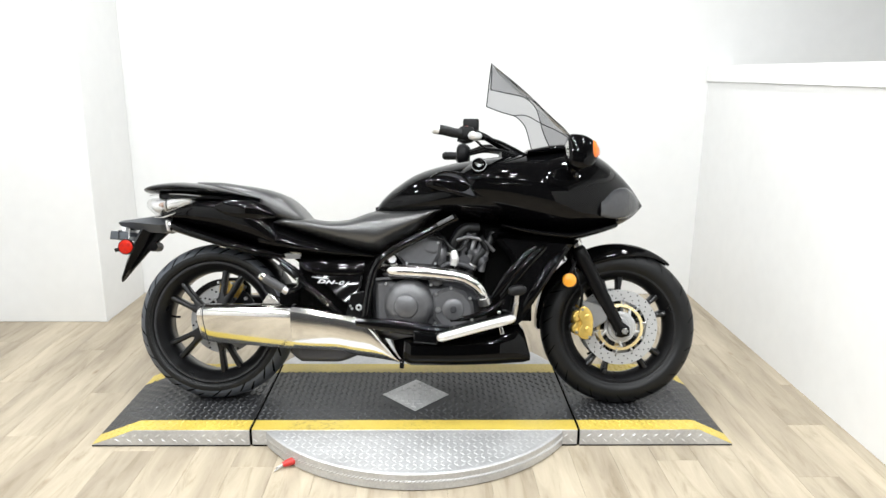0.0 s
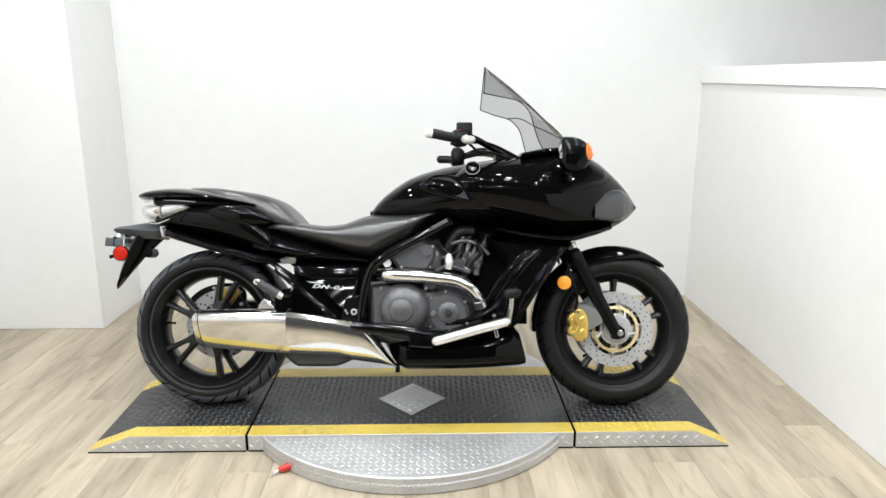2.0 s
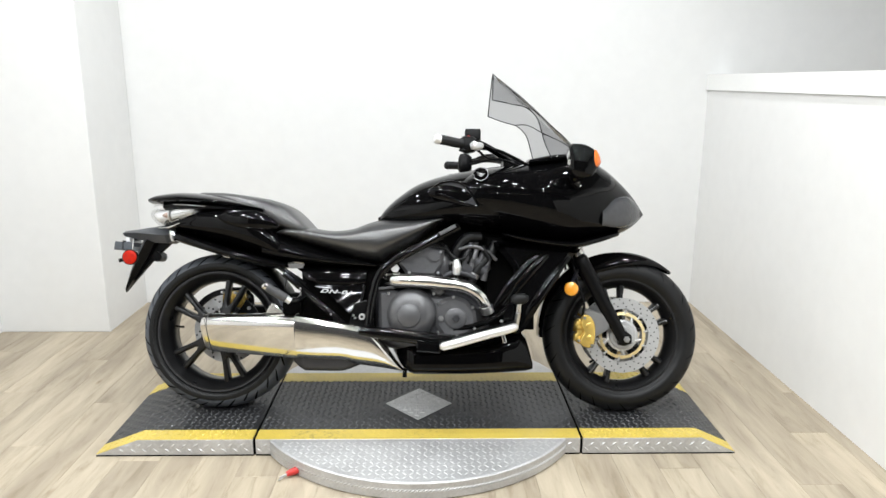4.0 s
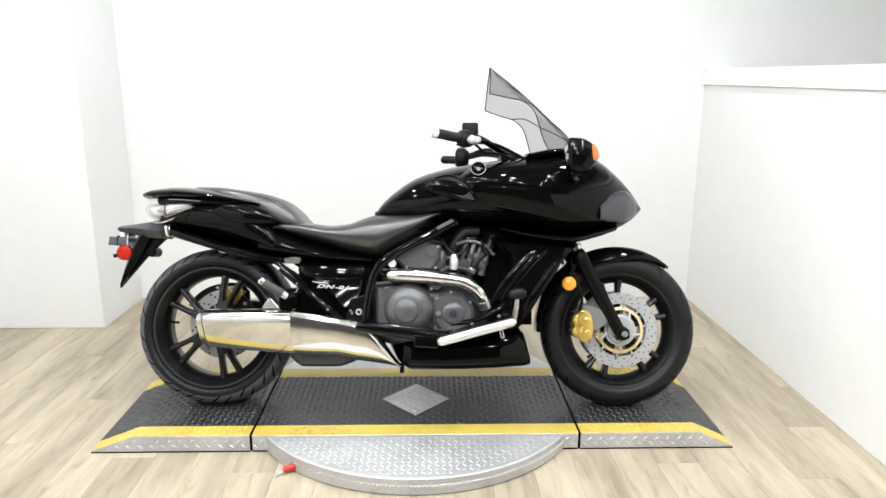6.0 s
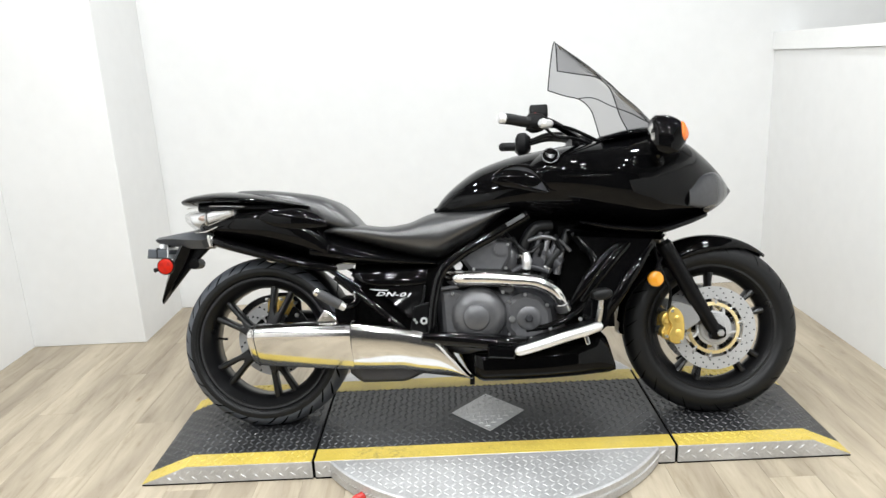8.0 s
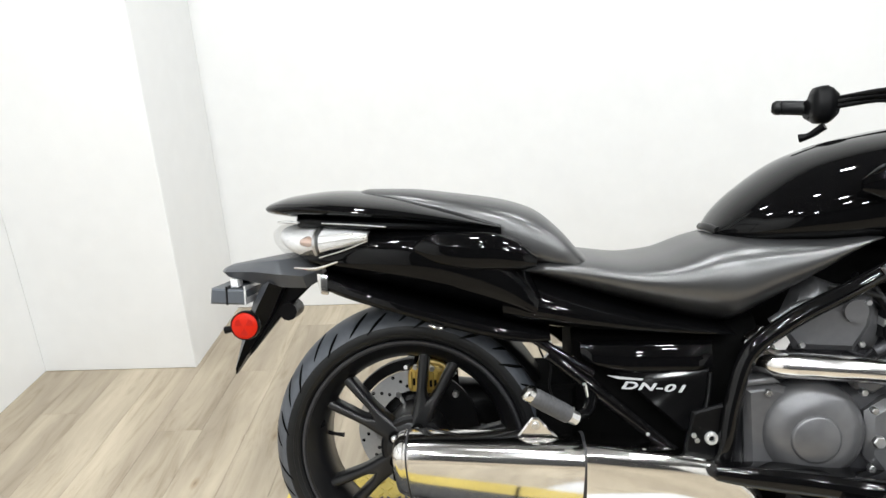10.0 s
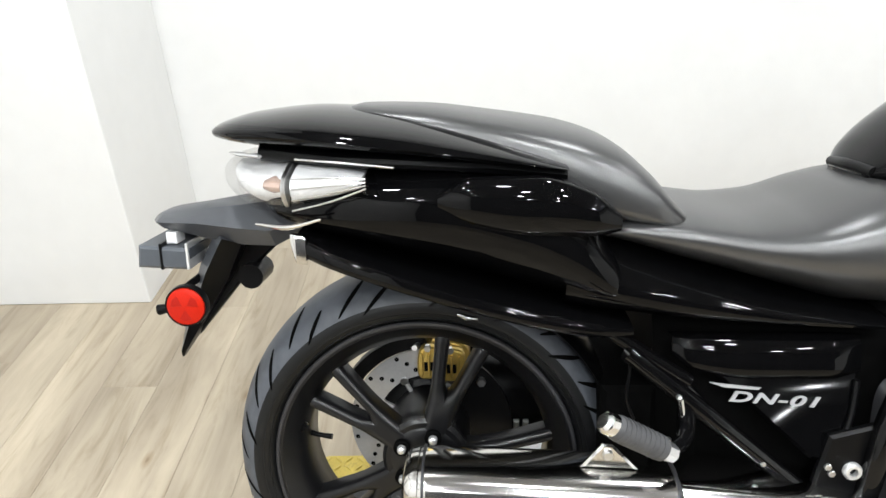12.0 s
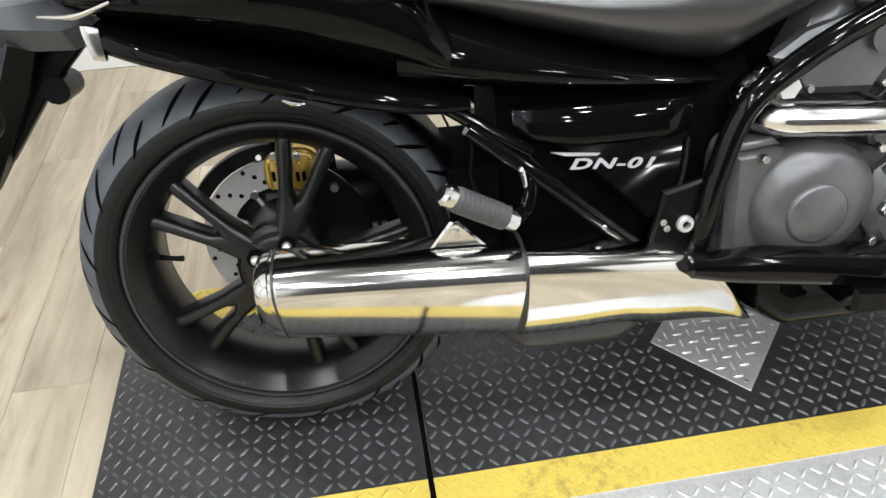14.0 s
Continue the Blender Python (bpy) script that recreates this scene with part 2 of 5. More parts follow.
# ---------------------------------------------------------------- mesh helpers
def mesh_of(name, verts, faces, smooth=40):
    me = bpy.data.meshes.new(name)
    me.from_pydata([tuple(v) for v in verts], [], faces)
    bm = bmesh.new()
    bm.from_mesh(me)
    bmesh.ops.recalc_face_normals(bm, faces=bm.faces)
    bm.to_mesh(me)
    bm.free()
    if smooth:
        me.polygons.foreach_set("use_smooth", [True] * len(me.polygons))
        me.set_sharp_from_angle(angle=radians(smooth))
    return me


def part(name, me, mat, parent=None, label=""):
    if isinstance(me, tuple):
        me = mesh_of(name, *me)
    me.materials.clear()
    me.materials.append(mat)
    ob = new(name, me)
    ob.parent = parent
    if label:
        ob["label"] = label
    return ob


def merge(*pieces):
    """Several (verts, faces[, smooth]) as one."""
    verts, faces = [], []
    for p in pieces:
        n = len(verts)
        verts += [tuple(v) for v in p[0]]
        faces += [[i + n for i in f] for f in p[1]]
    return verts, faces


def hermite(ts, vals, t):
    """Smooth curve through rows of values, without overshoot at the ends."""
    ts, vals = np.asarray(ts, float), np.asarray(vals, float)
    d = np.diff(vals, axis=0) / np.diff(ts)[:, None]
    m = np.zeros_like(vals)
    m[0], m[-1] = d[0], d[-1]
    for k in range(1, len(ts) - 1):
        a, b = d[k - 1], d[k]
        w = np.where(a * b > 0, 2 * a * b / np.where(a + b == 0, 1, a + b), 0)
        m[k] = w
    out = []
    for x in t:
        k = min(max(np.searchsorted(ts, x) - 1, 0), len(ts) - 2)
        h = ts[k + 1] - ts[k]
        u = (x - ts[k]) / h
        out.append((1 + 2 * u) * (1 - u) ** 2 * vals[k] + u * (1 - u) ** 2 * h * m[k] + u * u * (3 - 2 * u) * vals[k + 1] + u * u * (u - 1) * h * m[k + 1])
    return np.array(out)


def hull(stations, nx=36, na=36, top=2.3, low=2.3, y=0.0):
    """A shell along x through cross-sections (x, bottom, top, half width, height of the widest line as a share)."""
    s = np.array(stations, float)
    lo, hi = s[0, 0], s[-1, 0]
    u = np.linspace(0, 1, nx)
    xs = np.unique(np.concatenate([lo + (hi - lo) * (0.5 - 0.5 * np.cos(np.pi * u)), s[:, 0]]))
    row = hermite(s[:, 0], s[:, 1:], xs)
    verts, faces = [], []
    for x, (z0, z1, w, f) in zip(xs, row):
        zw = z0 + f * (z1 - z0)
        for k in range(na):
            a = 2 * math.pi * k / na
            c, sn = math.cos(a), math.sin(a)
            e = top if sn > 0 else low
            yy = w * math.copysign(abs(c) ** (2 / e), c)
            zz = (z1 - zw if sn > 0 else zw - z0) * math.copysign(abs(sn) ** (2 / e), sn)
            verts.append((x, y + yy, zw + zz))
    n = len(xs)
    for i in range(n - 1):
        for k in range(na):
            a, b = i * na + k, i * na + (k + 1) % na
            faces.append([a, b, b + na, a + na])
    faces.append(list(range(na))[::-1])
    faces.append([(n - 1) * na + k for k in range(na)])
    return verts, faces


def tube(points, radius, n=12, steps=6, flat=1.0):
    """A round bar through points; radius a number or one for each point."""
    p = np.array(points, float)
    r = np.full(len(p), radius) if np.isscalar(radius) else np.array(radius, float)
    t = np.concatenate([[0], np.cumsum(np.linalg.norm(np.diff(p, axis=0), axis=1))])
    if len(p) > 2:
        tt = np.unique(np.concatenate([np.linspace(a, b, steps + 1) for a, b in zip(t[:-1], t[1:])]))
        q = []
        tan = np.gradient(p, t, axis=0)
        for x in tt:
            k = min(max(np.searchsorted(t, x) - 1, 0), len(t) - 2)
            h = t[k + 1] - t[k]
            u = (x - t[k]) / h
            q.append((1 + 2 * u) * (1 - u) ** 2 * p[k] + u * (1 - u) ** 2 * h * tan[k] + u * u * (3 - 2 * u) * p[k + 1] + u * u * (u - 1) * h * tan[k + 1])
        q, rr = np.array(q), np.interp(tt, t, r)
    else:
        q, rr = p, r
    verts, faces = [], []
    up = None
    for i in range(len(q)):
        d = Vector(q[min(i + 1, len(q) - 1)] - q[max(i - 1, 0)]).normalized()
        if up is None:
            up = Vector((0, 0, 1)) if abs(d.z) < 0.9 else Vector((0, 1, 0))
        side = d.cross(up).normalized()
        up = side.cross(d).normalized()
        for k in range(n):
            a = 2 * math.pi * k / n
            verts.append(tuple(Vector(q[i]) + float(rr[i]) * (math.cos(a) * side + flat * math.sin(a) * up)))
    for i in range(len(q) - 1):
        for k in range(n):
            a, b = i * n + k, i * n + (k + 1) % n
            faces.append([a, b, b + n, a + n])
    faces.append(list(range(n))[::-1])
    faces.append([(len(q) - 1) * n + k for k in range(n)])
    return verts, faces


def lathe(profile, centre=(0, 0, 0), n=64, closed=True, a0=0.0, a1=360.0):
    """Turns a profile of (radius, y) round an axis along y."""
    full = abs(a1 - a0) >= 360
    m = n if full else n + 1
    verts, faces, k = [], [], len(profile)
    for i in range(m):
        a = radians(a0 + (a1 - a0) * i / n)
        for r, y in profile:
            verts.append((centre[0] + r * math.cos(a), centre[1] + y, centre[2] + r * math.sin(a)))
    for i in range(n):
        for j in range(k if closed else k - 1):
            a, b = i * k + j, i * k + (j + 1) % k
            c, d = ((i + 1) % m) * k + (j + 1) % k, ((i + 1) % m) * k + j
            faces.append([a, b, c, d])
    if not full and closed:
        faces.append(list(range(k)))
        faces.append([n * k + j for j in range(k)][::-1])
    return verts, faces


def disc(radius, y0, y1, centre, n=40, bevel=0.002):
    return lathe([(0.0005, y0), (radius - bevel, y0), (radius, y0 + math.copysign(bevel, y1 - y0)), (radius, y1 - math.copysign(bevel, y1 - y0)), (radius - bevel, y1), (0.0005, y1)], centre, n)


def slab(outline, y0, y1, bevel=0.004, axis="y"):
    """A plate: an outline in x and z (axis y) or in x and y (axis z), with chamfered rims."""
    o = [Vector(p) for p in outline]
    n = len(o)
    area = sum(o[i].x * o[(i + 1) % n].y - o[(i + 1) % n].x * o[i].y for i in range(n))
    if area < 0:
        o.reverse()
    inner = []
    for i in range(n):
        a, b = (o[i] - o[i - 1]).normalized(), (o[(i + 1) % n] - o[i]).normalized()
        na, nb = Vector((-a.y, a.x)), Vector((-b.y, b.x))
        d = na + nb
        inner.append(o[i] + d * (bevel / max(0.3, d.dot(na))))
    s = math.copysign(bevel, y1 - y0)
    rings = [(inner, y0), (o, y0 + s), (o, y1 - s), (inner, y1)]
    verts = [(p.x, h, p.y) if axis == "y" else (p.x, p.y, h) for ring, h in rings for p in ring]
    faces = [[j * n + i, j * n + (i + 1) % n, (j + 1) * n + (i + 1) % n, (j + 1) * n + i] for j in range(3) for i in range(n)]
    faces += [list(range(n))[::-1], [3 * n + i for i in range(n)]]
    return verts, faces


def box(x0, x1, y0, y1, z0, z1, bevel=0.004):
    return slab([(x0, z0), (x1, z0), (x1, z1), (x0, z1)], y0, y1, bevel)


def turned(p, m):
    return [tuple(m @ Vector(v)) for v in p[0]], p[1]


def plump(outline, y0, y1, r, axis="y"):
    """A plate with rounded rims."""
    o = [Vector(p) for p in outline]
    n = len(o)
    if sum(o[i].x * o[(i + 1) % n].y - o[(i + 1) % n].x * o[i].y for i in range(n)) < 0:
        o.reverse()
    nor = []
    for i in range(n):
        a, b = (o[i] - o[i - 1]).normalized(), (o[(i + 1) % n] - o[i]).normalized()
        d = Vector((-a.y - b.y, a.x + b.x))
        nor.append(d * (1 / max(0.6, d.dot(Vector((-a.y, a.x))))))
    s = 1 if y1 > y0 else -1
    rings = []
    for k in range(5):
        q = radians(90 * k / 4)
        rings.append((r * (1 - math.sin(q)), y0 + s * r * (1 - math.cos(q))))
    rings += [(e, y1 + y0 - h) for e, h in reversed(rings)]
    verts = []
    for e, h in rings:
        for p, d in zip(o, nor):
            q = p + d * e
            verts.append((q.x, h, q.y) if axis == "y" else (q.x, q.y, h))
    faces = [[j * n + i, j * n + (i + 1) % n, (j + 1) * n + (i + 1) % n, (j + 1) * n + i] for j in range(9) for i in range(n)]
    faces += [list(range(n))[::-1], [9 * n + i for i in range(n)]]
    return verts, faces


def rounded(outline, cuts=6):
    """A closed smooth curve through the corners of an outline."""
    o = [Vector(p) for p in outline]
    n, out = len(o), []
    for i in range(n):
        p0, p1, p2, p3 = o[i - 1], o[i], o[(i + 1) % n], o[(i + 2) % n]
        for k in range(cuts):
            t = k / cuts
            out.append(0.5 * (2 * p1 + (p2 - p0) * t + (2 * p0 - 5 * p1 + 4 * p2 - p3) * t * t + (3 * p1 - p0 - 3 * p2 + p3) * t ** 3))
    return out


# ---------------------------------------------------------------- room
PARTITION, BACK, LEFT, PILLAR_X, PILLAR_Y = 2.476, 1.473, -1.533, -0.943, 0.944
FRONT, FAR = -4.6, 4.2


def structure(name, p, mat, label, category):
    return tagged(part(name, p, mat), label, category, kind="structure")


floor = structure("floor", box(LEFT - 0.1, FAR, FRONT, BACK + 0.1, -0.12, -0.006, 0.001), DARKGAP, "light oak vinyl plank floor with worn greyish grain", "floor")
structure("wall_north", box(LEFT - 0.1, FAR, BACK, BACK + 0.12, 0, CEILING, 0.001), WALL, "bright white painted back wall", "wall")
structure("wall_west", box(LEFT - 0.12, LEFT, FRONT, BACK, 0, CEILING, 0.001), WALL, "white painted side wall with a dark framed panel", "wall")
structure("wall_pillar", box(LEFT, PILLAR_X, PILLAR_Y, BACK, 0, CEILING, 0.003), WALL, "white boxed-out wall pillar in the corner", "wall")
# added wall behind the camera, kept dark for the bike's reflections
structure("wall_south", box(LEFT - 0.1, FAR, FRONT - 0.12, FRONT, 0, CEILING, 0.001), DARKWALL, "unseen dark grey wall added to keep reflections dark", "wall")
structure("wall_east_far", box(FAR, FAR + 0.12, FRONT, BACK, 0, CEILING, 0.001), WALL, "plain pale wall beyond the partition", "wall")
structure("wall_partition", box(PARTITION, PARTITION + 0.12, -3.2, BACK, 0, 1.313, 0.002), WALL, "white half-height partition wall", "wall")
structure("trim", box(PARTITION - 0.012, PARTITION + 0.132, -3.2, BACK, 1.315, 1.406, 0.004), TRIM, "white board capping the half-height partition", "trim")
structure("ceiling", box(LEFT - 0.1, FAR, FRONT, BACK + 0.1, CEILING, CEILING + 0.1, 0.001), CEIL, "dark painted ceiling with small round lamps", "ceiling")

# lamps in the ceiling
first = None
for sx, sy in SPOTS:
    if first is None:
        first = part("ceiling_light", lathe([(0.06, 0), (0.082, 0), (0.085, 0.008), (0.075, 0.014), (0.062, 0.012)], n=32), TRIM)
        part("lens", disc(0.06, 0.002, 0.008, (0, 0, 0), 24), GLOW, first, "glowing lamp glass")
        tagged(first, "small round white recessed ceiling light, switched on", "ceiling light", "ceiling lights")
        first.matrix_basis = pose(sx, sy, CEILING, -90)
    else:
        copy_thing(first, pose(sx, sy, CEILING, -90))

# framed panel on the side wall
panel = new("framed_panel")
panel.matrix_basis = pose(LEFT, 0, 0)
tagged(panel, "ribbed white panel in a weathered dark wooden frame", "wall panel")
PY0, PY1, PZ0, PZ1, PW = -1.35, 0.285, 0.045, 1.91, 0.085
part("bottom_rail", box(0.002, 0.035, PY0, PY1, PZ0, PZ0 + PW), BARK, panel)
part("top_rail", box(0.002, 0.035, PY0, PY1, PZ1 - PW, PZ1), BARK, panel)
for yy in (PY0, PY1 - PW):
    part("side_rail", box(0.002, 0.034, yy, yy + PW, PZ0 + PW, PZ1 - PW), BARK, panel)
for k in range(44):
    z = PZ0 + PW + 0.0385 * k
    part("rib", slab([(0.004, z), (0.012, z), (0.018, z + 0.018), (0.012, z + 0.036), (0.004, z + 0.036)], PY0 + PW, PY1 - PW, 0.001), PANELWHITE, panel)
for k in range(8):
    part("rivet", disc(0.008, 0.034, 0.038, (0, 0, 0), 10, 0.001), STEEL, panel).matrix_basis = pose(0, PY1 - 0.03, PZ0 + 0.12 + 0.24 * k, 0, 0, -90)


# ---------------------------------------------------------------- turntable and ramps
TOP = 0.066


def ridges(x0, x1, y0, y1, z, inside=None, pitch=0.0235, length=0.0225, wide=0.0065, high=0.0028, turn=0.0, lift=None):
    """Raised lozenges of tread plate, lying crosswise by turns."""
    verts, faces = [], []
    i = 0
    x = x0 + pitch / 2
    while x < x1:
        j = 0
        y = y0 + pitch / 2
        while y < y1:
            if inside is None or inside(x, y):
                a = radians(45 if (i + j) % 2 else -45) + turn
                c, s = math.cos(a), math.sin(a)
                n = len(verts)
                zz = z if lift is None else lift(x)
                for u, v, h in ((-length / 2, 0, 0), (-length * 0.3, -wide / 2, 0), (length * 0.3, -wide / 2, 0), (length / 2, 0, 0), (length * 0.3, wide / 2, 0), (-length * 0.3, wide / 2, 0), (-length * 0.28, 0, high), (length * 0.28, 0, high)):
                    px, py = x + c * u - s * v, y + s * u + c * v
                    verts.append((px, py, (zz if lift is None else lift(px)) + h - 0.0002))
                faces += [[n, n + 1, n + 6], [n + 1, n + 2, n + 7, n + 6], [n + 2, n + 3, n + 7], [n + 3, n + 4, n + 7], [n + 4, n + 5, n + 6, n + 7], [n + 5, n, n + 6]]
            y += pitch
            j += 1
        x += pitch
        i += 1
    return verts, faces


DX0, DX1, DY0, DY1 = 0.1810, 1.3910, -0.387, 0.219
SY0, SY1 = -0.313, 0.123
DIA = (0.782, -0.0985)
DHX, DHY = 0.1364, 0.144

table = new("turntable")
tagged(table, "round aluminium tread-plate turntable flat on the floor", "turntable")
CX, CY, CR = 0.785, -0.015, 0.665
flip = pose(CX, CY, 0, 90)
part("rim", turned(lathe([(CR - 0.03, 0.004), (CR, 0.004), (CR, 0.060), (CR - 0.004, 0.063), (CR - 0.03, 0.063)], n=128), flip), ALU, table, "low aluminium skirt")
part("top_plate", turned(disc(CR - 0.006, 0.05, 0.0635, (0, 0, 0), 128, 0.001), flip), ALU, table)
tagged(part("tread", ridges(CX - CR, CX + CR, CY - CR, DY0 - 0.004, 0.0636, lambda x, y: math.hypot(x - CX, y - CY) < CR - 0.02, high=0.0016), ALUBUMP, table), kind="stuff")
sv, sf = [], []
for k in range(150):
    a = radians(180 + 180 * k / 150)
    m = Matrix.Translation((CX + (CR + 0.0002) * math.cos(a), CY + (CR + 0.0002) * math.sin(a), 0.034)) @ Matrix.Rotation(a + math.pi / 2, 4, "Z") @ Matrix.Rotation(radians(90), 4, "X") @ Matrix.Rotation(radians(35), 4, "Z")
    n = len(sv)
    for u, v, h in ((-0.014, 0, 0), (0, -0.0042, 0), (0.014, 0, 0), (0, 0.0042, 0), (0, 0, 0.003)):
        sv.append(tuple(m @ Vector((u, v, h))))
    sf += [[n, n + 1, n + 4], [n + 1, n + 2, n + 4], [n + 2, n + 3, n + 4], [n + 3, n, n + 4]]
tagged(part("rim_tread", (sv, sf, 0), ALUBUMP, table), kind="stuff")
# dark disc standing in for the shade under the rim
part("floor_gap", turned(disc(CR - 0.012, 0.0, 0.006, (0, 0, 0), 96, 0.001), flip), DARKGAP, table)


def side_face(x0, x1, y, thing, sign, high=lambda x: TOP):
    v, f = [], []
    x = x0 + 0.012
    k = 0
    while x < x1 - 0.008:
        if high(x) > 0.03:
            a = radians(38 if k % 2 else -38)
            z = 0.03 + (0.012 if k % 2 else -0.008)
            n = len(v)
            c, s = math.cos(a), math.sin(a)
            for u, w, h in ((-0.014, 0, 0), (0, -0.0042, 0), (0.014, 0, 0), (0, 0.0042, 0), (0, 0, 0.003)):
                v.append((x + c * u - s * w, y + sign * (h - 0.0001), min(z + s * u + c * w, high(x) - 0.004)))
            f += [[n, n + 1, n + 4], [n + 1, n + 2, n + 4], [n + 2, n + 3, n + 4], [n + 3, n, n + 4]]
        x += 0.021
        k += 1
    tagged(part("side_tread", (v, f, 0), ALUBUMP, thing), kind="stuff")


deck = new("platform_deck")
tagged(deck, "black tread-mat deck with yellow edge stripes, on the turntable", "platform")
part("base", box(DX0, DX1, DY0, DY1, 0.0632, TOP - 0.001, 0.0008), ALU, deck)
part("front_skirt", box(DX0, DX1, DY0, DY0 + 0.012, 0.004, 0.0645, 0.001), ALU, deck)
side_face(DX0, DX1, DY0, deck, -1)
# black strip drawn as the shadow line where the skirt meets the floor
part("shadow_strip", box(DX0, DX1, DY0 - 0.0015, DY0 + 0.02, 0.0, 0.006, 0.001), DARKGAP, deck)


def in_diamond(x, y, g=0.0):
    return abs(x - DIA[0]) / DHX + abs(y - DIA[1]) / DHY < 1 + g / DHX


part("tread_mat", box(DX0, DX1, SY0, SY1, TOP - 0.001, TOP + 0.001, 0.0006), MAT, deck)
tagged(part("tread", ridges(DX0, DX1, SY0, SY1, TOP + 0.001, lambda x, y: not in_diamond(x, y, 0.02)), RIDGE, deck), kind="stuff")
for y0, y1 in ((DY0 + 0.001, SY0), (SY1, DY1 - 0.001)):
    part("edge_stripe", box(DX0, DX1, y0, y1, TOP - 0.001, TOP + 0.0012, 0.0006), YELLOW, deck, "scuffed yellow safety stripe")
    tagged(part("stripe_tread", ridges(DX0, DX1, y0, y1, TOP + 0.0012, high=0.0012), YELLOW, deck), kind="stuff")
plate = part("centre_plate", slab([(DIA[0] - DHX, DIA[1]), (DIA[0], DIA[1] - DHY), (DIA[0] + DHX, DIA[1]), (DIA[0], DIA[1] + DHY)], TOP + 0.001, TOP + 0.004, 0.0008, "z"), ALU, deck, "square aluminium tread plate set cornerwise")
tagged(part("plate_tread", ridges(DIA[0] - DHX, DIA[0] + DHX, DIA[1] - DHY, DIA[1] + DHY, TOP + 0.004, lambda x, y: in_diamond(x, y, -0.018), turn=radians(45)), ALUBUMP, plate), kind="stuff")
for dx, dy in ((-0.117, 0), (0.117, 0), (0, -0.124), (0, 0.124)):
    part("screw", turned(disc(0.004, 0, 0.0022, (0, 0, 0), 10, 0.0006), pose(DIA[0] + dx, DIA[1] + dy, TOP + 0.006, 90)), STEEL, plate)


def ramp(inner, bend, tip, label):
    """A wedge that carries on from the deck and slopes down at its outer end, from the inner end over the bend to the tip."""
    thing = new("ramp")
    tagged(thing, label, "ramp", "ramps beside the deck")
    sign = 1 if tip > inner else -1
    high = lambda x: TOP if (x - bend) * sign < 0 else max(0.007, TOP - 0.060 * (x - bend) / (tip - bend))
    prof = [(inner, 0.004), (inner, TOP - 0.001), (bend, TOP - 0.001), (tip, 0.006), (tip, 0.002)]
    part("base", slab(prof, DY0, DY1, 0.001), ALU, thing)
    # same painted shadow line along the ramp's foot
    part("shadow_strip", box(min(inner, tip), max(inner, tip), DY0 - 0.0015, DY0 + 0.02, 0.0, 0.005, 0.001), DARKGAP, thing)
    side_face(min(inner, tip), max(inner, tip), DY0, thing, -1, high)
    for y0, y1, mat, name in ((SY0, SY1, MAT, "tread_mat"), (DY0 + 0.001, SY0, YELLOW, "edge_stripe"), (SY1, DY1 - 0.001, YELLOW, "edge_stripe")):
        t = 0.0022
        part(name, slab([(inner, TOP - 0.001), (inner, TOP - 0.001 + t), (bend, TOP - 0.001 + t), (tip, 0.006 + t), (tip, 0.006), (bend, TOP - 0.001)], y0, y1, 0.0005), mat, thing)
        a, b = min(inner, tip), max(inner, tip)
        tagged(part("tread", ridges(a + 0.004, b - 0.004, y0, y1, 0, lift=lambda x: high(x) + 0.0012), RIDGE if mat is MAT else mat, thing), kind="stuff")
    return thing


ramp(0.1710, -0.252, -0.410, "black tread-mat ramp under the rear wheel with yellow edges")
ramp(1.4010, 1.848, 1.978, "black tread-mat ramp under the front wheel with yellow edges")
for x in (0.1760, 1.3960):
    tagged(part("joint_strip", box(x - 0.0046, x + 0.0046, DY0 + 0.004, DY1 - 0.004, 0.002, TOP - 0.0015, 0.001), DARKGAP), "dark joint between deck and ramp", "joint strip")

plug = part("cable_connector", tube([(0.324, -0.538, 0.014), (0.336, -0.532, 0.016), (0.364, -0.518, 0.020), (0.369, -0.515, 0.021)], [0.008, 0.012, 0.014, 0.010]), REDPLASTIC)
tagged(plug, "red plastic cable connector with bare ends, lying on floor", "connector")
for dy in (-0.006, 0.006):
    part("prong", tube([(0.325, -0.538 + dy * 0.5, 0.013), (0.300, -0.556 + dy * 1.6, 0.006)], 0.0028), STEEL, plug)


# ---------------------------------------------------------------- motorcycle, built upright and leant on its wheels
LEAN, TURN, OFFSET = 15.04, -1.659, -0.1137
bike = new("motorcycle")
bike.matrix_basis = pose(-0.0152, OFFSET, TOP + 0.003, -LEAN, 0, TURN)
tagged(bike, "glossy black cruiser motorcycle with chrome exhaust, parked on the deck", "motorcycle")
AX_R, AX_F = (0.0, 0.0, 0.309), (1.607, 0.0, 0.306)


def tyre(centre, radius, half, bead, n=160):
    prof = []
    b = (radius - bead) * 0.60
    for k in range(75):
        th = radians(-128 + 256 * k / 74)
        s = math.sin(th)
        y = half * math.copysign(abs(s) ** 0.85, s)
        r = radius - b + b * math.cos(th) * (1.0 if math.cos(th) > 0 else 0.68)
        prof.append((r, y))
    prof += [(bead - 0.004, half * 0.70), (bead - 0.004, -half * 0.70)]
    verts, faces = lathe(prof, centre, n)
    return verts, faces


def two_tone(ob):
    """Matt, dusty tread between darker side walls."""
    ob.data.materials.append(TREAD)
    idx = [1 if 15 <= i % 77 <= 58 else 0 for i in range(len(ob.data.polygons))]
    ob.data.polygons.foreach_set("material_index", idx)
    return ob


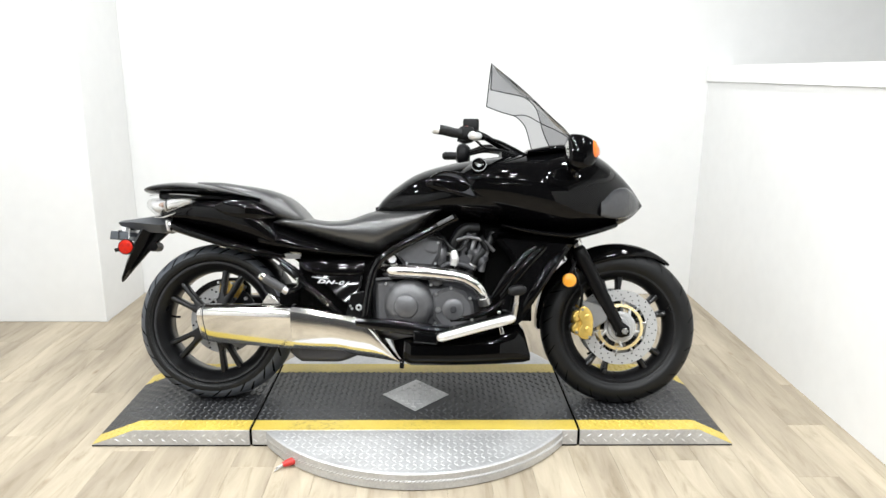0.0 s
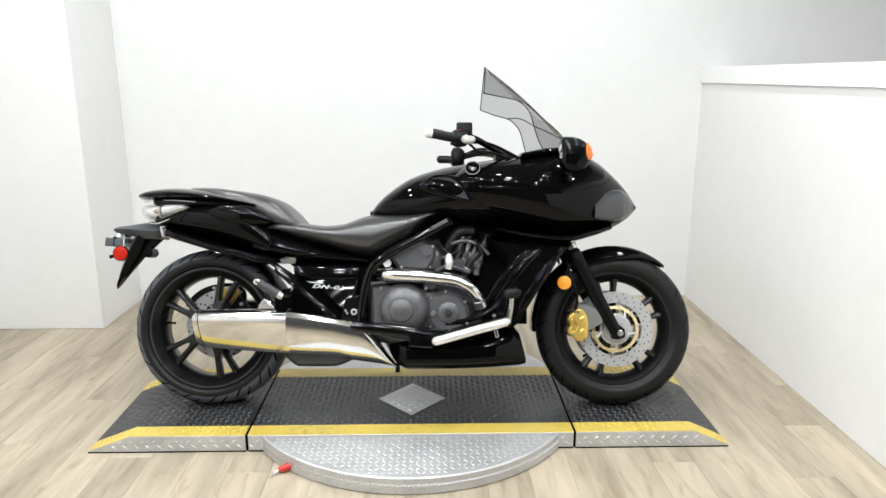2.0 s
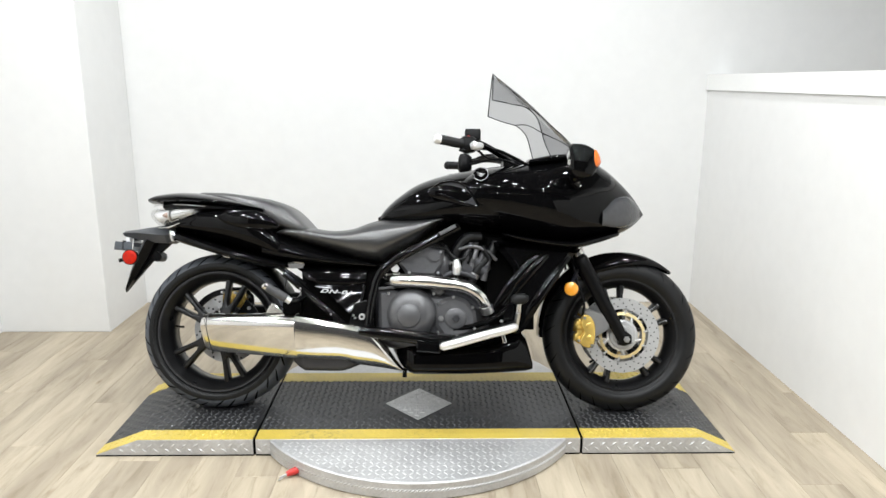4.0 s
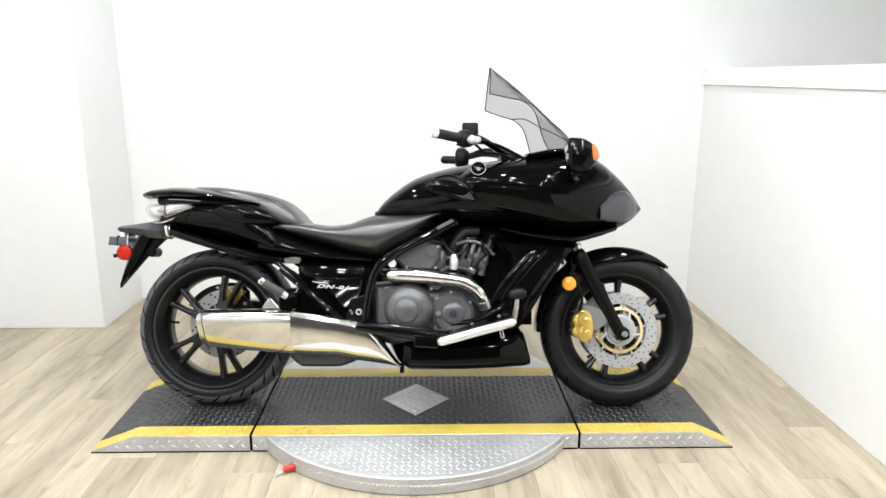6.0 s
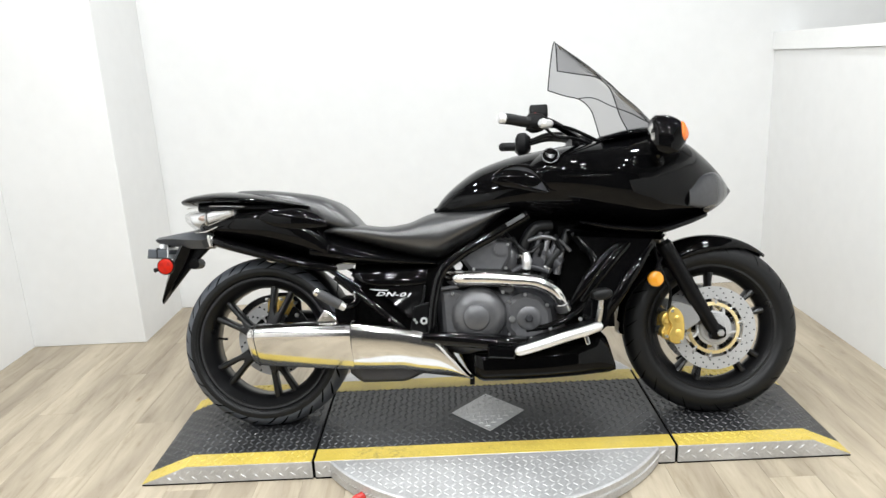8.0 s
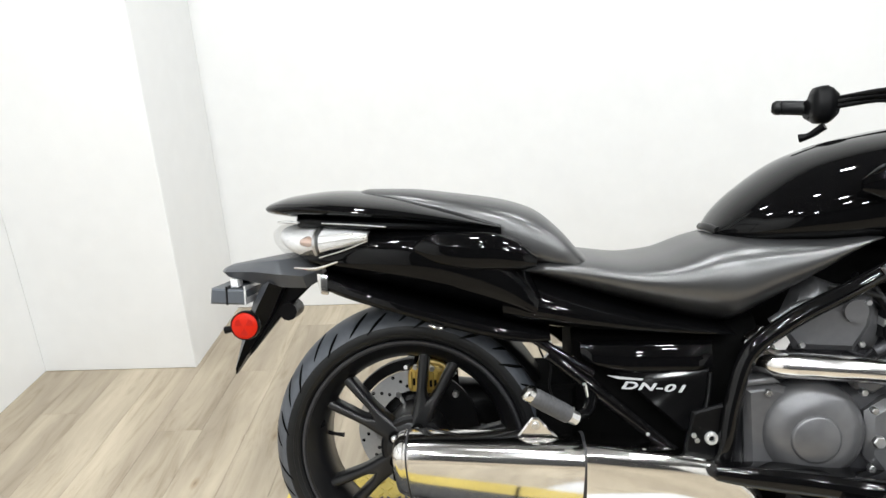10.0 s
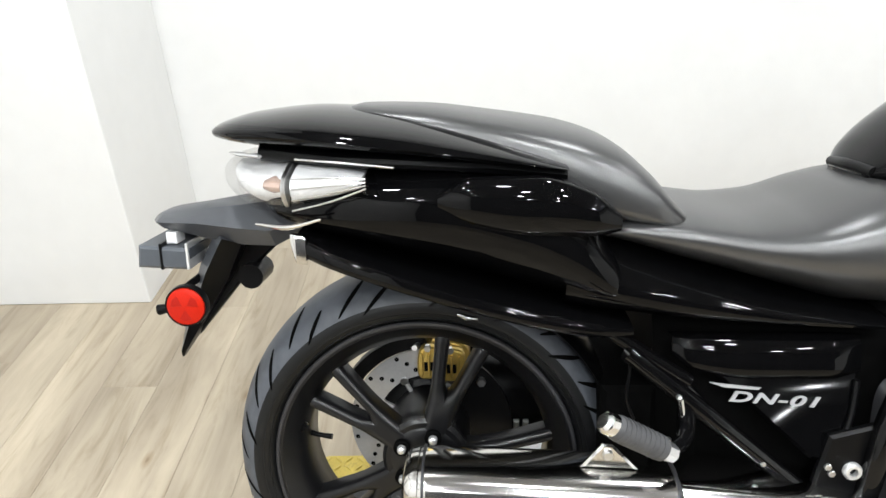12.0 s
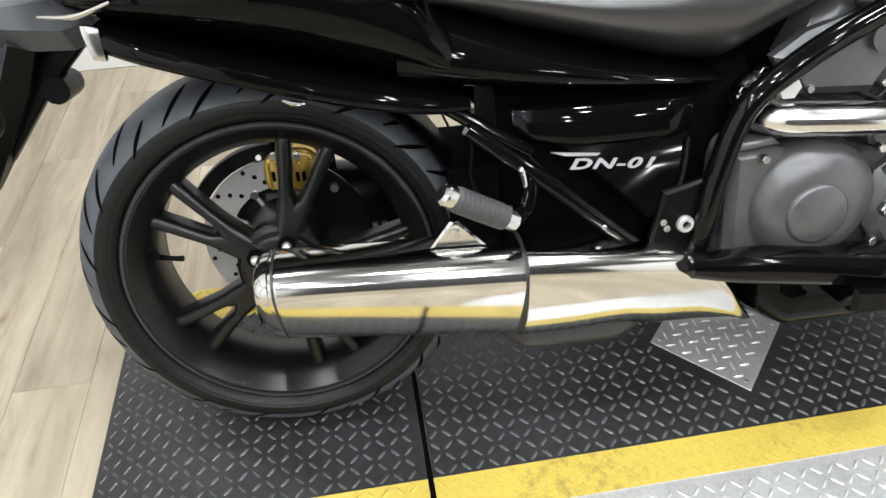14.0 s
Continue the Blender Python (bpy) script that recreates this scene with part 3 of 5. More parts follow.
def groove_strips(centre, radius, half, bead, count, runs, sweep, width):
    """Tapered grooves that curve over the shoulder; runs: spans of the section in degrees, taken by turns."""
    b = (radius - bead) * 0.60
    verts, faces = [], []
    for side in (-1, 1):
        for g in range(count):
            lo, hi = runs[g % len(runs)]
            n0 = len(verts)
            for k in range(11):
                t = k / 10
                th = radians(lo + (hi - lo) * t)
                sn = math.sin(th)
                r = radius - b + b * math.cos(th) * (1.0 if math.cos(th) > 0 else 0.68) + 0.0005 * math.cos(th)
                y = side * (half * abs(sn) ** 0.85 + 0.0006 * sn)
                a = 2 * math.pi * (g + (0.5 if side > 0 else 0)) / count + sweep * ((lo + (hi - lo) * t) / 80) ** 1.6
                w = width * math.sin(math.pi * (0.06 + 0.90 * t)) ** 0.6 / radius
                for q in (-w, w):
                    verts.append((centre[0] + r * math.cos(a + q), centre[1] + y, centre[2] + r * math.sin(a + q)))
            faces += [[n0 + 2 * k, n0 + 2 * k + 1, n0 + 2 * k + 3, n0 + 2 * k + 2] for k in range(10)]
    return verts, faces


def cast_rim(centre, bead, half, hub, hub_half):
    outer = lathe([(bead + 0.012, half), (bead + 0.013, half - 0.006), (bead - 0.002, half - 0.014), (bead - 0.006, 0), (bead - 0.002, -half + 0.014), (bead + 0.013, -half + 0.006), (bead + 0.012, -half), (bead + 0.002, -half), (bead - 0.016, -half + 0.02), (bead - 0.030, -half + 0.04), (bead - 0.030, half - 0.04), (bead - 0.016, half - 0.02), (bead + 0.002, half)], centre, 128)
    core = lathe([(0.012, hub_half), (hub - 0.006, hub_half), (hub, hub_half - 0.006), (hub, -hub_half + 0.006), (hub - 0.006, -hub_half), (0.012, -hub_half)], centre, 48)
    return merge(outer, core)


def spoke(centre, a_in, a_out, r_in, r_out, y_in, y_out, w_in, w_out, depth):
    """A tapered cast arm with a raised, rounded front."""
    rows = []
    for k in range(9):
        t = k / 8
        a = radians(a_in + (a_out - a_in) * t)
        r = r_in + (r_out - r_in) * t
        y = y_in + (y_out - y_in) * t
        w = w_in + (w_out - w_in) * t + 0.006 * max(0, t - 0.75) * 4
        c = Vector((r * math.cos(a), 0, r * math.sin(a)))
        side = Vector((-math.sin(a), 0, math.cos(a)))
        rows.append([c + side * (w * p) + Vector((0, y + depth * q, 0)) for p, q in ((-1, 0.9), (-1, 0.1), (-0.55, -0.32), (0, -0.42), (0.55, -0.32), (1, 0.1), (1, 0.9), (0, 1.0))])
    verts = [tuple(Vector(centre) + v) for row in rows for v in row]
    n = 8
    faces = [[i * n + k, i * n + (k + 1) % n, (i + 1) * n + (k + 1) % n, (i + 1) * n + k] for i in range(8) for k in range(n)]
    faces += [list(range(n))[::-1], [8 * n + k for k in range(n)]]
    return verts, faces


def brake_disc(wheel, centre, y, outer, inner, carrier, tint, label, hole=0.0027, across=20):
    s = part("brake_disc", lathe([(inner, y - 0.0025), (outer, y - 0.0025), (outer, y + 0.0025), (inner, y + 0.0025)], centre, 96), DISCSTEEL, wheel, label)
    holes = []
    for ring, count, shift in ((0.25, across, 0), (0.55, across, 6), (0.85, across, 12)):
        r = inner + (outer - inner) * ring
        for k in range(count):
            a = radians(360 * k / count + shift)
            holes.append(disc(hole, y - 0.0029, y - 0.002, (centre[0] + r * math.cos(a), 0, centre[2] + r * math.sin(a)), 8, 0.0003))
    tagged(part("drill_pattern", merge(*holes), DARKGAP, wheel), kind="stuff")
    part("disc_carrier", lathe([(carrier, y - 0.006), (carrier + 0.012, y - 0.004), (carrier + 0.012, y + 0.004), (carrier, y + 0.004)], centre, 64), tint, wheel)
    for k in range(10):
        a = radians(36 * k + 10)
        part("carrier_arm", tube([(centre[0] + (carrier + 0.006) * math.cos(a), y - 0.002, centre[2] + (carrier + 0.006) * math.sin(a)), (centre[0] + inner * math.cos(a), y - 0.002, centre[2] + inner * math.sin(a))], 0.0042, 8), DISCSTEEL, wheel)
        if k % 2:
            part("carrier_arm", tube([(centre[0] + 0.05 * math.cos(a), y - 0.001, centre[2] + 0.05 * math.sin(a)), (centre[0] + carrier * math.cos(a + 0.25), y - 0.001, centre[2] + carrier * math.sin(a + 0.25))], [0.009, 0.005], 8), DISCSTEEL, wheel)
        part("disc_button", disc(0.007, y - 0.0075, y - 0.002, (centre[0] + inner * math.cos(a), 0, centre[2] + inner * math.sin(a)), 12, 0.001), STEEL, wheel)
    return s


# rear wheel
rear = part("rear_wheel", cast_rim(AX_R, 0.227, 0.078, 0.070, 0.066), WHEEL, bike, "dark five-arm cast wheel")
two_tone(part("tyre", tyre(AX_R, 0.310, 0.089, 0.227), RUBBER, rear, "black road tyre with slanted grooves"))
tagged(part("tread_pattern", groove_strips(AX_R, 0.310, 0.089, 0.227, 34, [(14, 64), (38, 82), (22, 72), (44, 82)], 0.22, 0.0058), DARKGAP, rear), kind="stuff")
def fork_arm(side):
    """One half of a forked wheel arm: solid at the root, its own arm beyond the slot."""
    t = np.linspace(0, 1, 25)
    outer = hermite([0, 0.2, 0.45, 0.75, 1], [(0.030, 0.022), (0.068, 0.0235), (0.108, 0.0265), (0.162, 0.0375), (0.217, 0.0505)], t)
    inner = hermite([0, 0.2, 0.44, 0.52, 0.75, 1], [(0.030, 0.0), (0.068, 0.0), (0.108, 0.0), (0.118, 0.0055), (0.165, 0.0150), (0.217, 0.0250)], t)
    rows = []
    for i in range(25):
        o, n = outer[i], inner[i]
        fade = min(1.0, max(0.0, (t[i] - 0.40) / 0.10))
        front = -0.070 + 0.11 * (n[0] - 0.03) + 0.25 * max(0, n[0] - 0.200)
        ring = []
        for u, d in ((0, 1), (0.05, 0.55), (0.16, 0.16), (0.34, 0.0), (0.60, 0.0), (0.82, 0.18), (0.94, 0.55), (1, 1)):
            drop = 0.013 * d * (fade if u < 0.5 else 1.0)
            ring.append((n[0] + (o[0] - n[0]) * u, front + drop, side * (n[1] + (o[1] - n[1]) * u)))
        ring += [(o[0], front + 0.034, side * o[1]), (n[0], front + 0.034, side * n[1])]
        rows.append(ring)
    k = 10
    verts = [v for r in rows for v in r]
    faces = [[i * k + j, i * k + (j + 1) % k, (i + 1) * k + (j + 1) % k, (i + 1) * k + j] for i in range(24) for j in range(k)]
    faces += [list(range(k)), [24 * k + j for j in range(k)]]
    return verts, faces


fork_mesh = merge(fork_arm(1), fork_arm(-1))
for k in range(5):
    mid = 72 * k
    part("spoke", turned(fork_mesh, pose(*AX_R, 0, -mid)), WHEEL, rear)
for k in range(5):
    a = radians(72 * k + 1)
    c = (0.045 * math.cos(a), -0.076, AX_R[2] + 0.045 * math.sin(a))
    part("bolt_seat", disc(0.0135, -0.0785, -0.070, (c[0], 0, c[2]), 16, 0.001), DARKGAP, rear)
    part("hub_bolt", lathe([(0.0005, -0.012), (0.004, -0.0115), (0.0065, -0.009), (0.0072, -0.005), (0.0072, 0.004), (0.0005, 0.004)], c, 16), SATINALU, rear, "bright domed hub bolt")
part("hub_web", lathe([(0.030, -0.070), (0.050, -0.069), (0.064, -0.062), (0.070, -0.050), (0.070, -0.030), (0.030, -0.030)], AX_R, 48), WHEEL, rear)
for rr, yy in ((0.2470, 0.0835), (0.2555, 0.0880)):
    part("sidewall_ring", lathe([(rr + 0.0014, -yy), (rr, -yy - 0.0012), (rr - 0.0014, -yy), (rr, -yy + 0.002)], AX_R, 128), RUBBER, rear)
part("rim_lip", lathe([(0.2395, -0.0785), (0.2375, -0.0805), (0.2335, -0.0800), (0.2335, -0.077)], AX_R, 128), CASTD, rear)
part("valve", tube([(-0.202, -0.01, 0.325), (-0.175, -0.016, 0.322), (-0.16, -0.018, 0.321)], [0.005, 0.004, 0.005]), SATIN, rear)
brake_disc(rear, AX_R, 0.055, 0.140, 0.092, 0.058, SATIN, "drilled steel rear brake disc", 0.0042, 14)
part("disc_guard", lathe([(0.143, 0.050), (0.166, 0.052), (0.168, 0.060), (0.166, 0.078), (0.143, 0.080)], AX_R, 20, True, 92, 152), SATIN, bike, "black guard along the rear disc")
# added black sector standing in for the shadow on this half of the disc
part("disc_shade", lathe([(0.066, 0.040), (0.104, 0.041), (0.143, 0.043), (0.143, 0.049), (0.066, 0.049)], AX_R, 24, True, -38, 58), SATIN, bike, "added black plate darkening the shaded half of the disc")
cal = part("rear_caliper", plump(rounded([(-0.012, 0.412), (-0.006, 0.452), (0.014, 0.466), (0.052, 0.463), (0.070, 0.444), (0.068, 0.404), (0.050, 0.394), (0.040, 0.412), (0.012, 0.414), (0.000, 0.402)], 4), 0.048, 0.105, 0.006), GOLD, bike, "gold brake caliper")
for dx, low in ((-0.002, 0.406), (0.036, 0.402)):
    half = part("caliper_half", plump(rounded([(dx - 0.012, low), (dx + 0.016, low), (dx + 0.026, low + 0.018), (dx + 0.022, low + 0.052), (dx - 0.008, low + 0.054), (dx - 0.016, low + 0.030)], 4), 0.028, 0.052, 0.005), GOLD, cal)
    for q in range(3):
        part("caliper_fin", box(dx - 0.010 + 0.012 * q, dx - 0.006 + 0.012 * q, 0.022, 0.034, low + 0.006, low + 0.046, 0.0012), GOLD, half)
    part("caliper_slot", box(dx - 0.004, dx + 0.012, 0.0255, 0.0275, low + 0.014, low + 0.030, 0.0008), DARKGAP, half)
    part("caliper_bolt", disc(0.0062, 0.020, 0.032, (dx + 0.002, 0, low + 0.056), 6, 0.001), STEEL, half)
for q, (dx, dz) in enumerate(((-0.022, 0.462), (0.014, 0.436), (0.030, 0.462))):
    part("pad_pin", tube([(dx, 0.026, dz), (dx + 0.004, 0.050, dz - 0.004)], 0.0048 - 0.0006 * q, 10), STEEL, cal)
part("piston_boss", lathe([(0.0005, 0.020), (0.008, 0.020), (0.012, 0.023), (0.0135, 0.030), (0.0135, 0.045), (0.0005, 0.045)], (0.031, 0, 0.388), 20), CASTD, cal, "dark round piston boss")
part("carrier_bolt", disc(0.0078, 0.030, 0.042, (0.090, 0, 0.396), 6, 0.001), STEEL, cal)
part("bleed_nipple", tube([(0.083, 0.040, 0.440), (0.091, 0.036, 0.446)], [0.006, 0.004], 8), STEEL, cal)
for dx in (0.150, 0.166):
    part("sensor_clip", box(dx - 0.005, dx + 0.005, 0.028, 0.040, 0.312, 0.326, 0.002), STEEL, bike)
part("caliper_bracket", slab([(-0.045, 0.400), (-0.036, 0.462), (-0.008, 0.480), (0.06, 0.480), (0.092, 0.445), (0.098, 0.36), (0.072, 0.34), (0.072, 0.39), (-0.02, 0.395)], 0.092, 0.108, 0.004), SATIN, cal)
part("final_drive", hull([(-0.10, 0.25, 0.37, 0.05, 0.5), (-0.03, 0.22, 0.41, 0.065, 0.5), (0.06, 0.22, 0.41, 0.065, 0.5), (0.2, 0.28, 0.40, 0.04, 0.5), (0.42, 0.32, 0.42, 0.035, 0.5), (0.55, 0.33, 0.43, 0.04, 0.5)], 24, 24, 2.6, 2.6, 0.125), SATIN, bike, "black shaft drive housing")

# front wheel
front = part("front_wheel", cast_rim(AX_F, 0.216, 0.052, 0.045, 0.05), WHEEL, bike, "dark cast front wheel")
part("tyre", tyre(AX_F, 0.308, 0.066, 0.216), RUBBER, front, "black road tyre")
tagged(part("tread_pattern", groove_strips(AX_F, 0.308, 0.066, 0.216, 30, [(12, 58), (26, 74)], -0.16, 0.0030), DARKGAP, front), kind="stuff")
for k in range(5):
    mid = 72 * k + 27
    for side in (-1, 1):
        part("spoke", spoke(AX_F, mid + side * 9, mid + side * 11, 0.04, 0.197, -0.02, -0.022, 0.016, 0.009, 0.03), WHEEL, front)
brake_disc(front, AX_F, -0.062, 0.148, 0.104, 0.080, PALEGOLD, "drilled floating brake disc with pale gold carrier", 0.0028, 22)
brake_disc(front, AX_F, 0.062, 0.148, 0.104, 0.080, PALEGOLD, "drilled floating brake disc with pale gold carrier", 0.0028, 22)
part("hub_ring", lathe([(0.022, -0.084), (0.036, -0.084), (0.040, -0.078), (0.050, -0.078), (0.054, -0.070), (0.062, -0.068), (0.062, -0.06), (0.022, -0.06)], AX_F, 48), DISCSTEEL, front, "machined silver hub ring")
part("valve", tube([(1.49, -0.005, 0.19), (1.505, -0.012, 0.2), (1.515, -0.014, 0.206)], [0.005, 0.004, 0.005]), SATIN, front)

# fork
for sgn in (-1, 1):
    y = sgn * 0.102
    leg = part("fork_leg", tube([(1.375, y, 0.725), (1.430, y, 0.615), (1.434, y, 0.608), (1.52, y, 0.445), (1.60, y, 0.298)], [0.024, 0.024, 0.0285, 0.0275, 0.023], 20), SATIN, bike, "satin black fork leg")
    part("stanchion", tube([(1.372, y, 0.735), (1.428, y, 0.622)], 0.0255, 20), CHROME, leg, "chrome fork tube")
    part("axle_lug", hull([(1.582, 0.272, 0.322, 0.017, 0.5), (1.605, 0.268, 0.328, 0.022, 0.5), (1.632, 0.276, 0.312, 0.017, 0.5)], 10, 16, 2.4, 2.4, y), SATIN, leg)
    part("axle_nut", disc(0.013, y + sgn * 0.024, y + sgn * 0.034, (1.61, 0, 0.296), 6), STEEL, leg)
    c = part("front_caliper", plump(rounded([(1.436, 0.272), (1.462, 0.262), (1.482, 0.276), (1.488, 0.318), (1.484, 0.360), (1.462, 0.388), (1.440, 0.384), (1.432, 0.352), (1.444, 0.326), (1.432, 0.300)], 4), y + sgn * 0.004, y + sgn * 0.030, 0.006), GOLD, bike, "gold front brake caliper")
    part("caliper_half", plump(rounded([(1.418, 0.282), (1.440, 0.276), (1.452, 0.300), (1.454, 0.345), (1.440, 0.372), (1.420, 0.366), (1.412, 0.342), (1.420, 0.324), (1.410, 0.306)], 4), y - sgn * 0.030, y + sgn * 0.014, 0.006), GOLD, c)
    for dz in (0.300, 0.348):
        part("caliper_cap", lathe([(0.0005, sgn * 0.033), (0.008, sgn * 0.033), (0.013, sgn * 0.031), (0.0145, sgn * 0.026), (0.0005, sgn * 0.026)], (1.466, y, dz), 20), GOLD, c)
        part("caliper_cap", lathe([(0.0005, sgn * 0.020), (0.009, sgn * 0.019), (0.012, sgn * 0.014), (0.0005, sgn * 0.010)], (1.427, y, dz - 0.006), 16), GOLD, c)
    for dx, dz in ((1.446, 0.378), (1.474, 0.272), (1.424, 0.290)):
        part("caliper_bolt", disc(0.006, y + sgn * 0.012, y + sgn * 0.035, (dx, 0, dz), 6, 0.001), STEEL, c)
    part("pad_pin", tube([(1.452, y + sgn * 0.022, 0.325), (1.490, y + sgn * 0.022, 0.325)], 0.004, 8), STEEL, c)
    part("caliper_bracket", slab(rounded([(1.482, 0.300), (1.520, 0.318), (1.548, 0.340), (1.528, 0.388), (1.470, 0.408), (1.446, 0.398), (1.478, 0.372), (1.490, 0.336)], 4), y - 0.008, y + 0.008, 0.003), STEEL, c)
    part("brake_hose", tube([(1.405, y * 0.9, 0.60), (1.418, y * 1.15, 0.52), (1.445, y * 1.2, 0.44), (1.44, y * 1.05, 0.375)], 0.0055), SATIN, bike)
    stem = part("reflector_stem", tube([(1.425, y, 0.565), (1.405, y * 1.15, 0.53), (1.395, y * 1.2, 0.50)], 0.007), SATIN, bike)
    part("side_reflector", lathe([(0.0005, sgn * 0.014), (0.022, sgn * 0.013), (0.0265, sgn * 0.009), (0.0275, 0.0), (0.0005, -sgn * 0.004)], (1.394, y * 1.25, 0.491), 32), AMBER, stem, "round amber side reflector")

# front fender
fv, ff = [], []
NA, NY = 56, 15
for i in range(NA + 1):
    t = i / NA
    a = radians(50 + 132 * t)
    w = 0.079 * min(1, (0.25 + 3.2 * t)) * (1 - 0.1 * t)
    skirt = 0.012 + 0.055 * math.sin(math.pi * min(1, t * 1.15)) ** 1.5
    for j in range(NY):
        s = -1 + 2 * j / (NY - 1)
        r = 0.329 + 0.004 * math.sin(math.pi * t) - skirt * abs(s) ** 3.2
        fv.append((AX_F[0] + r * math.cos(a), w * math.copysign(abs(s) ** 0.75, s), AX_F[2] + r * math.sin(a)))
for i in range(NA):
    for j in range(NY - 1):
        a = i * NY + j
        ff.append([a, a + 1, a + NY + 1, a + NY])
fender = part("front_fender", (fv, ff), GLOSS, bike, "glossy black front fender")
md = fender.modifiers.new("thick", "SOLIDIFY")
md.thickness = 0.004

# tank, cowl and nose
part("fuel_tank", hull([(0.632, 0.752, 0.768, 0.055, 0.4), (0.66, 0.742, 0.806, 0.105, 0.35), (0.70, 0.735, 0.845, 0.140, 0.33), (0.80, 0.73, 0.911, 0.185, 0.34), (0.90, 0.725, 0.943, 0.215, 0.42), (1.00, 0.715, 0.962, 0.240, 0.5), (1.10, 0.705, 0.972, 0.255, 0.55), (1.18, 0.71, 0.972, 0.25, 0.55)], 40, 48, 2.2, 2.6), GLOSS, bike, "glossy black fuel tank")
part("tank_lip", tube([(0.64, -0.062, 0.764), (0.634, 0, 0.768), (0.64, 0.062, 0.764)], 0.008), SATIN, bike)
cowl = part("front_cowl", hull([(0.93, 0.755, 0.88, 0.205, 0.6), (0.97, 0.742, 0.935, 0.238, 0.6), (1.05, 0.722, 0.968, 0.262, 0.62), (1.15, 0.70, 0.982, 0.276, 0.6), (1.25, 0.674, 0.994, 0.280, 0.57), (1.37, 0.655, 1.012, 0.262, 0.52), (1.45, 0.668, 1.018, 0.232, 0.48), (1.53, 0.686, 0.980, 0.184, 0.45), (1.60, 0.708, 0.925, 0.125, 0.42), (1.66, 0.742, 0.862, 0.066, 0.42), (1.695, 0.775, 0.812, 0.022, 0.45), (1.706, 0.788, 0.796, 0.005, 0.5)], 64, 56, 2.1, 2.5), GLOSS, bike, "glossy black wide front cowl with pointed nose")
for sgn in (-1, 1):
    part("cowl_crease", tube([(1.060, sgn * 0.2625, 0.853), (1.10, sgn * 0.2690, 0.8485), (1.18, sgn * 0.2772, 0.8445), (1.225, sgn * 0.2785, 0.842)], [0.002, 0.0045, 0.0045, 0.002], 10), GLOSS, cowl)
part("cowl_edge", hull([(1.12, 0.685, 0.705, 0.262, 0.5), (1.25, 0.655, 0.685, 0.268, 0.5), (1.38, 0.642, 0.676, 0.246, 0.5), (1.50, 0.668, 0.70, 0.19, 0.5), (1.58, 0.695, 0.72, 0.13, 0.5)], 30, 40, 3, 3), GLOSS, bike)
for sgn in (-1, 1):
    hl = hull([(1.50, 0.735, 0.80, 0.018, 0.5), (1.55, 0.728, 0.84, 0.026, 0.5), (1.61, 0.735, 0.855, 0.030, 0.5), (1.655, 0.752, 0.838, 0.024, 0.5), (1.685, 0.772, 0.812, 0.012, 0.5)], 24, 24, 2.2, 2.2)
    sh = [(x, sgn * (np.interp(x, [1.50, 1.56, 1.62, 1.69], [0.187, 0.150, 0.100, 0.020])) + y, z) for x, y, z in hl[0]]
    part("headlight_lens", (sh, hl[1]), HEADLENS, cowl, "dark clear headlight lens")
    mirror = part("mirror", hull([(1.350, 0.917, 1.010, 0.034, 0.5), (1.363, 0.902, 1.024, 0.046, 0.5), (1.398, 0.892, 1.022, 0.050, 0.5), (1.433, 0.904, 1.008, 0.042, 0.5), (1.456, 0.932, 0.984, 0.022, 0.5)], 20, 28, 3.2, 3.2, sgn * 0.315), GLOSS, bike, "black rear-view mirror")
    part("turn_signal", hull([(1.433, 0.937, 0.997, 0.030, 0.5), (1.444, 0.932, 1.002, 0.036, 0.5), (1.458, 0.940, 0.984, 0.026, 0.5), (1.466, 0.950, 0.968, 0.010, 0.5)], 14, 24, 2.6, 2.6, sgn * 0.322), ORANGE, mirror, "orange turn signal lens")
    part("mirror_glass", hull([(1.344, 0.937, 0.987, 0.022, 0.5), (1.352, 0.917, 1.007, 0.037, 0.5)], 4, 24, 2.8, 2.8, sgn * 0.315), CHROME, mirror)
    part("mirror_stem", tube([(1.385, sgn * 0.245, 0.885), (1.375, sgn * 0.28, 0.897), (1.378, sgn * 0.31, 0.92)], [0.024, 0.018, 0.02]), GLOSS, mirror)
    part("tank_scoop", hull([(0.838, 0.842, 0.862, 0.004, 0.5), (0.875, 0.826, 0.888, 0.013, 0.5), (0.955, 0.806, 0.896, 0.020, 0.5), (1.035, 0.784, 0.868, 0.021, 0.5), (1.10, 0.768, 0.822, 0.016, 0.5), (1.135, 0.764, 0.784, 0.005, 0.5)], 30, 28, 2, 2, sgn * 0.226), GLOSS, bike)
    mouth = [(0.852, 0.868), (0.880, 0.886), (0.920, 0.893), (0.962, 0.884), (0.992, 0.858), (1.012, 0.826), (1.024, 0.800), (0.985, 0.808), (0.940, 0.824), (0.893, 0.842), (0.862, 0.856)]
    depth = lambda x: sgn * float(np.interp(x, [0.84, 0.88, 0.955, 1.03, 1.10], [0.222, 0.2375, 0.2470, 0.2485, 0.245]))
    part("scoop_rim", tube([(x, depth(x), z) for x, z in mouth + mouth[:1]], 0.0042, 10, 4), GLOSS, bike, "raised glossy rim of the tank scoop")
    part("scoop_mouth", ([(x, depth(x) - sgn * 0.002 + sgn * d, z) for d in (-0.006, 0.001) for x, z in mouth], [list(range(11)), list(range(11, 22))] + [[k, (k + 1) % 11, 11 + (k + 1) % 11, 11 + k] for k in range(11)], 20), HEADLENS, bike, "dark tank scoop opening")
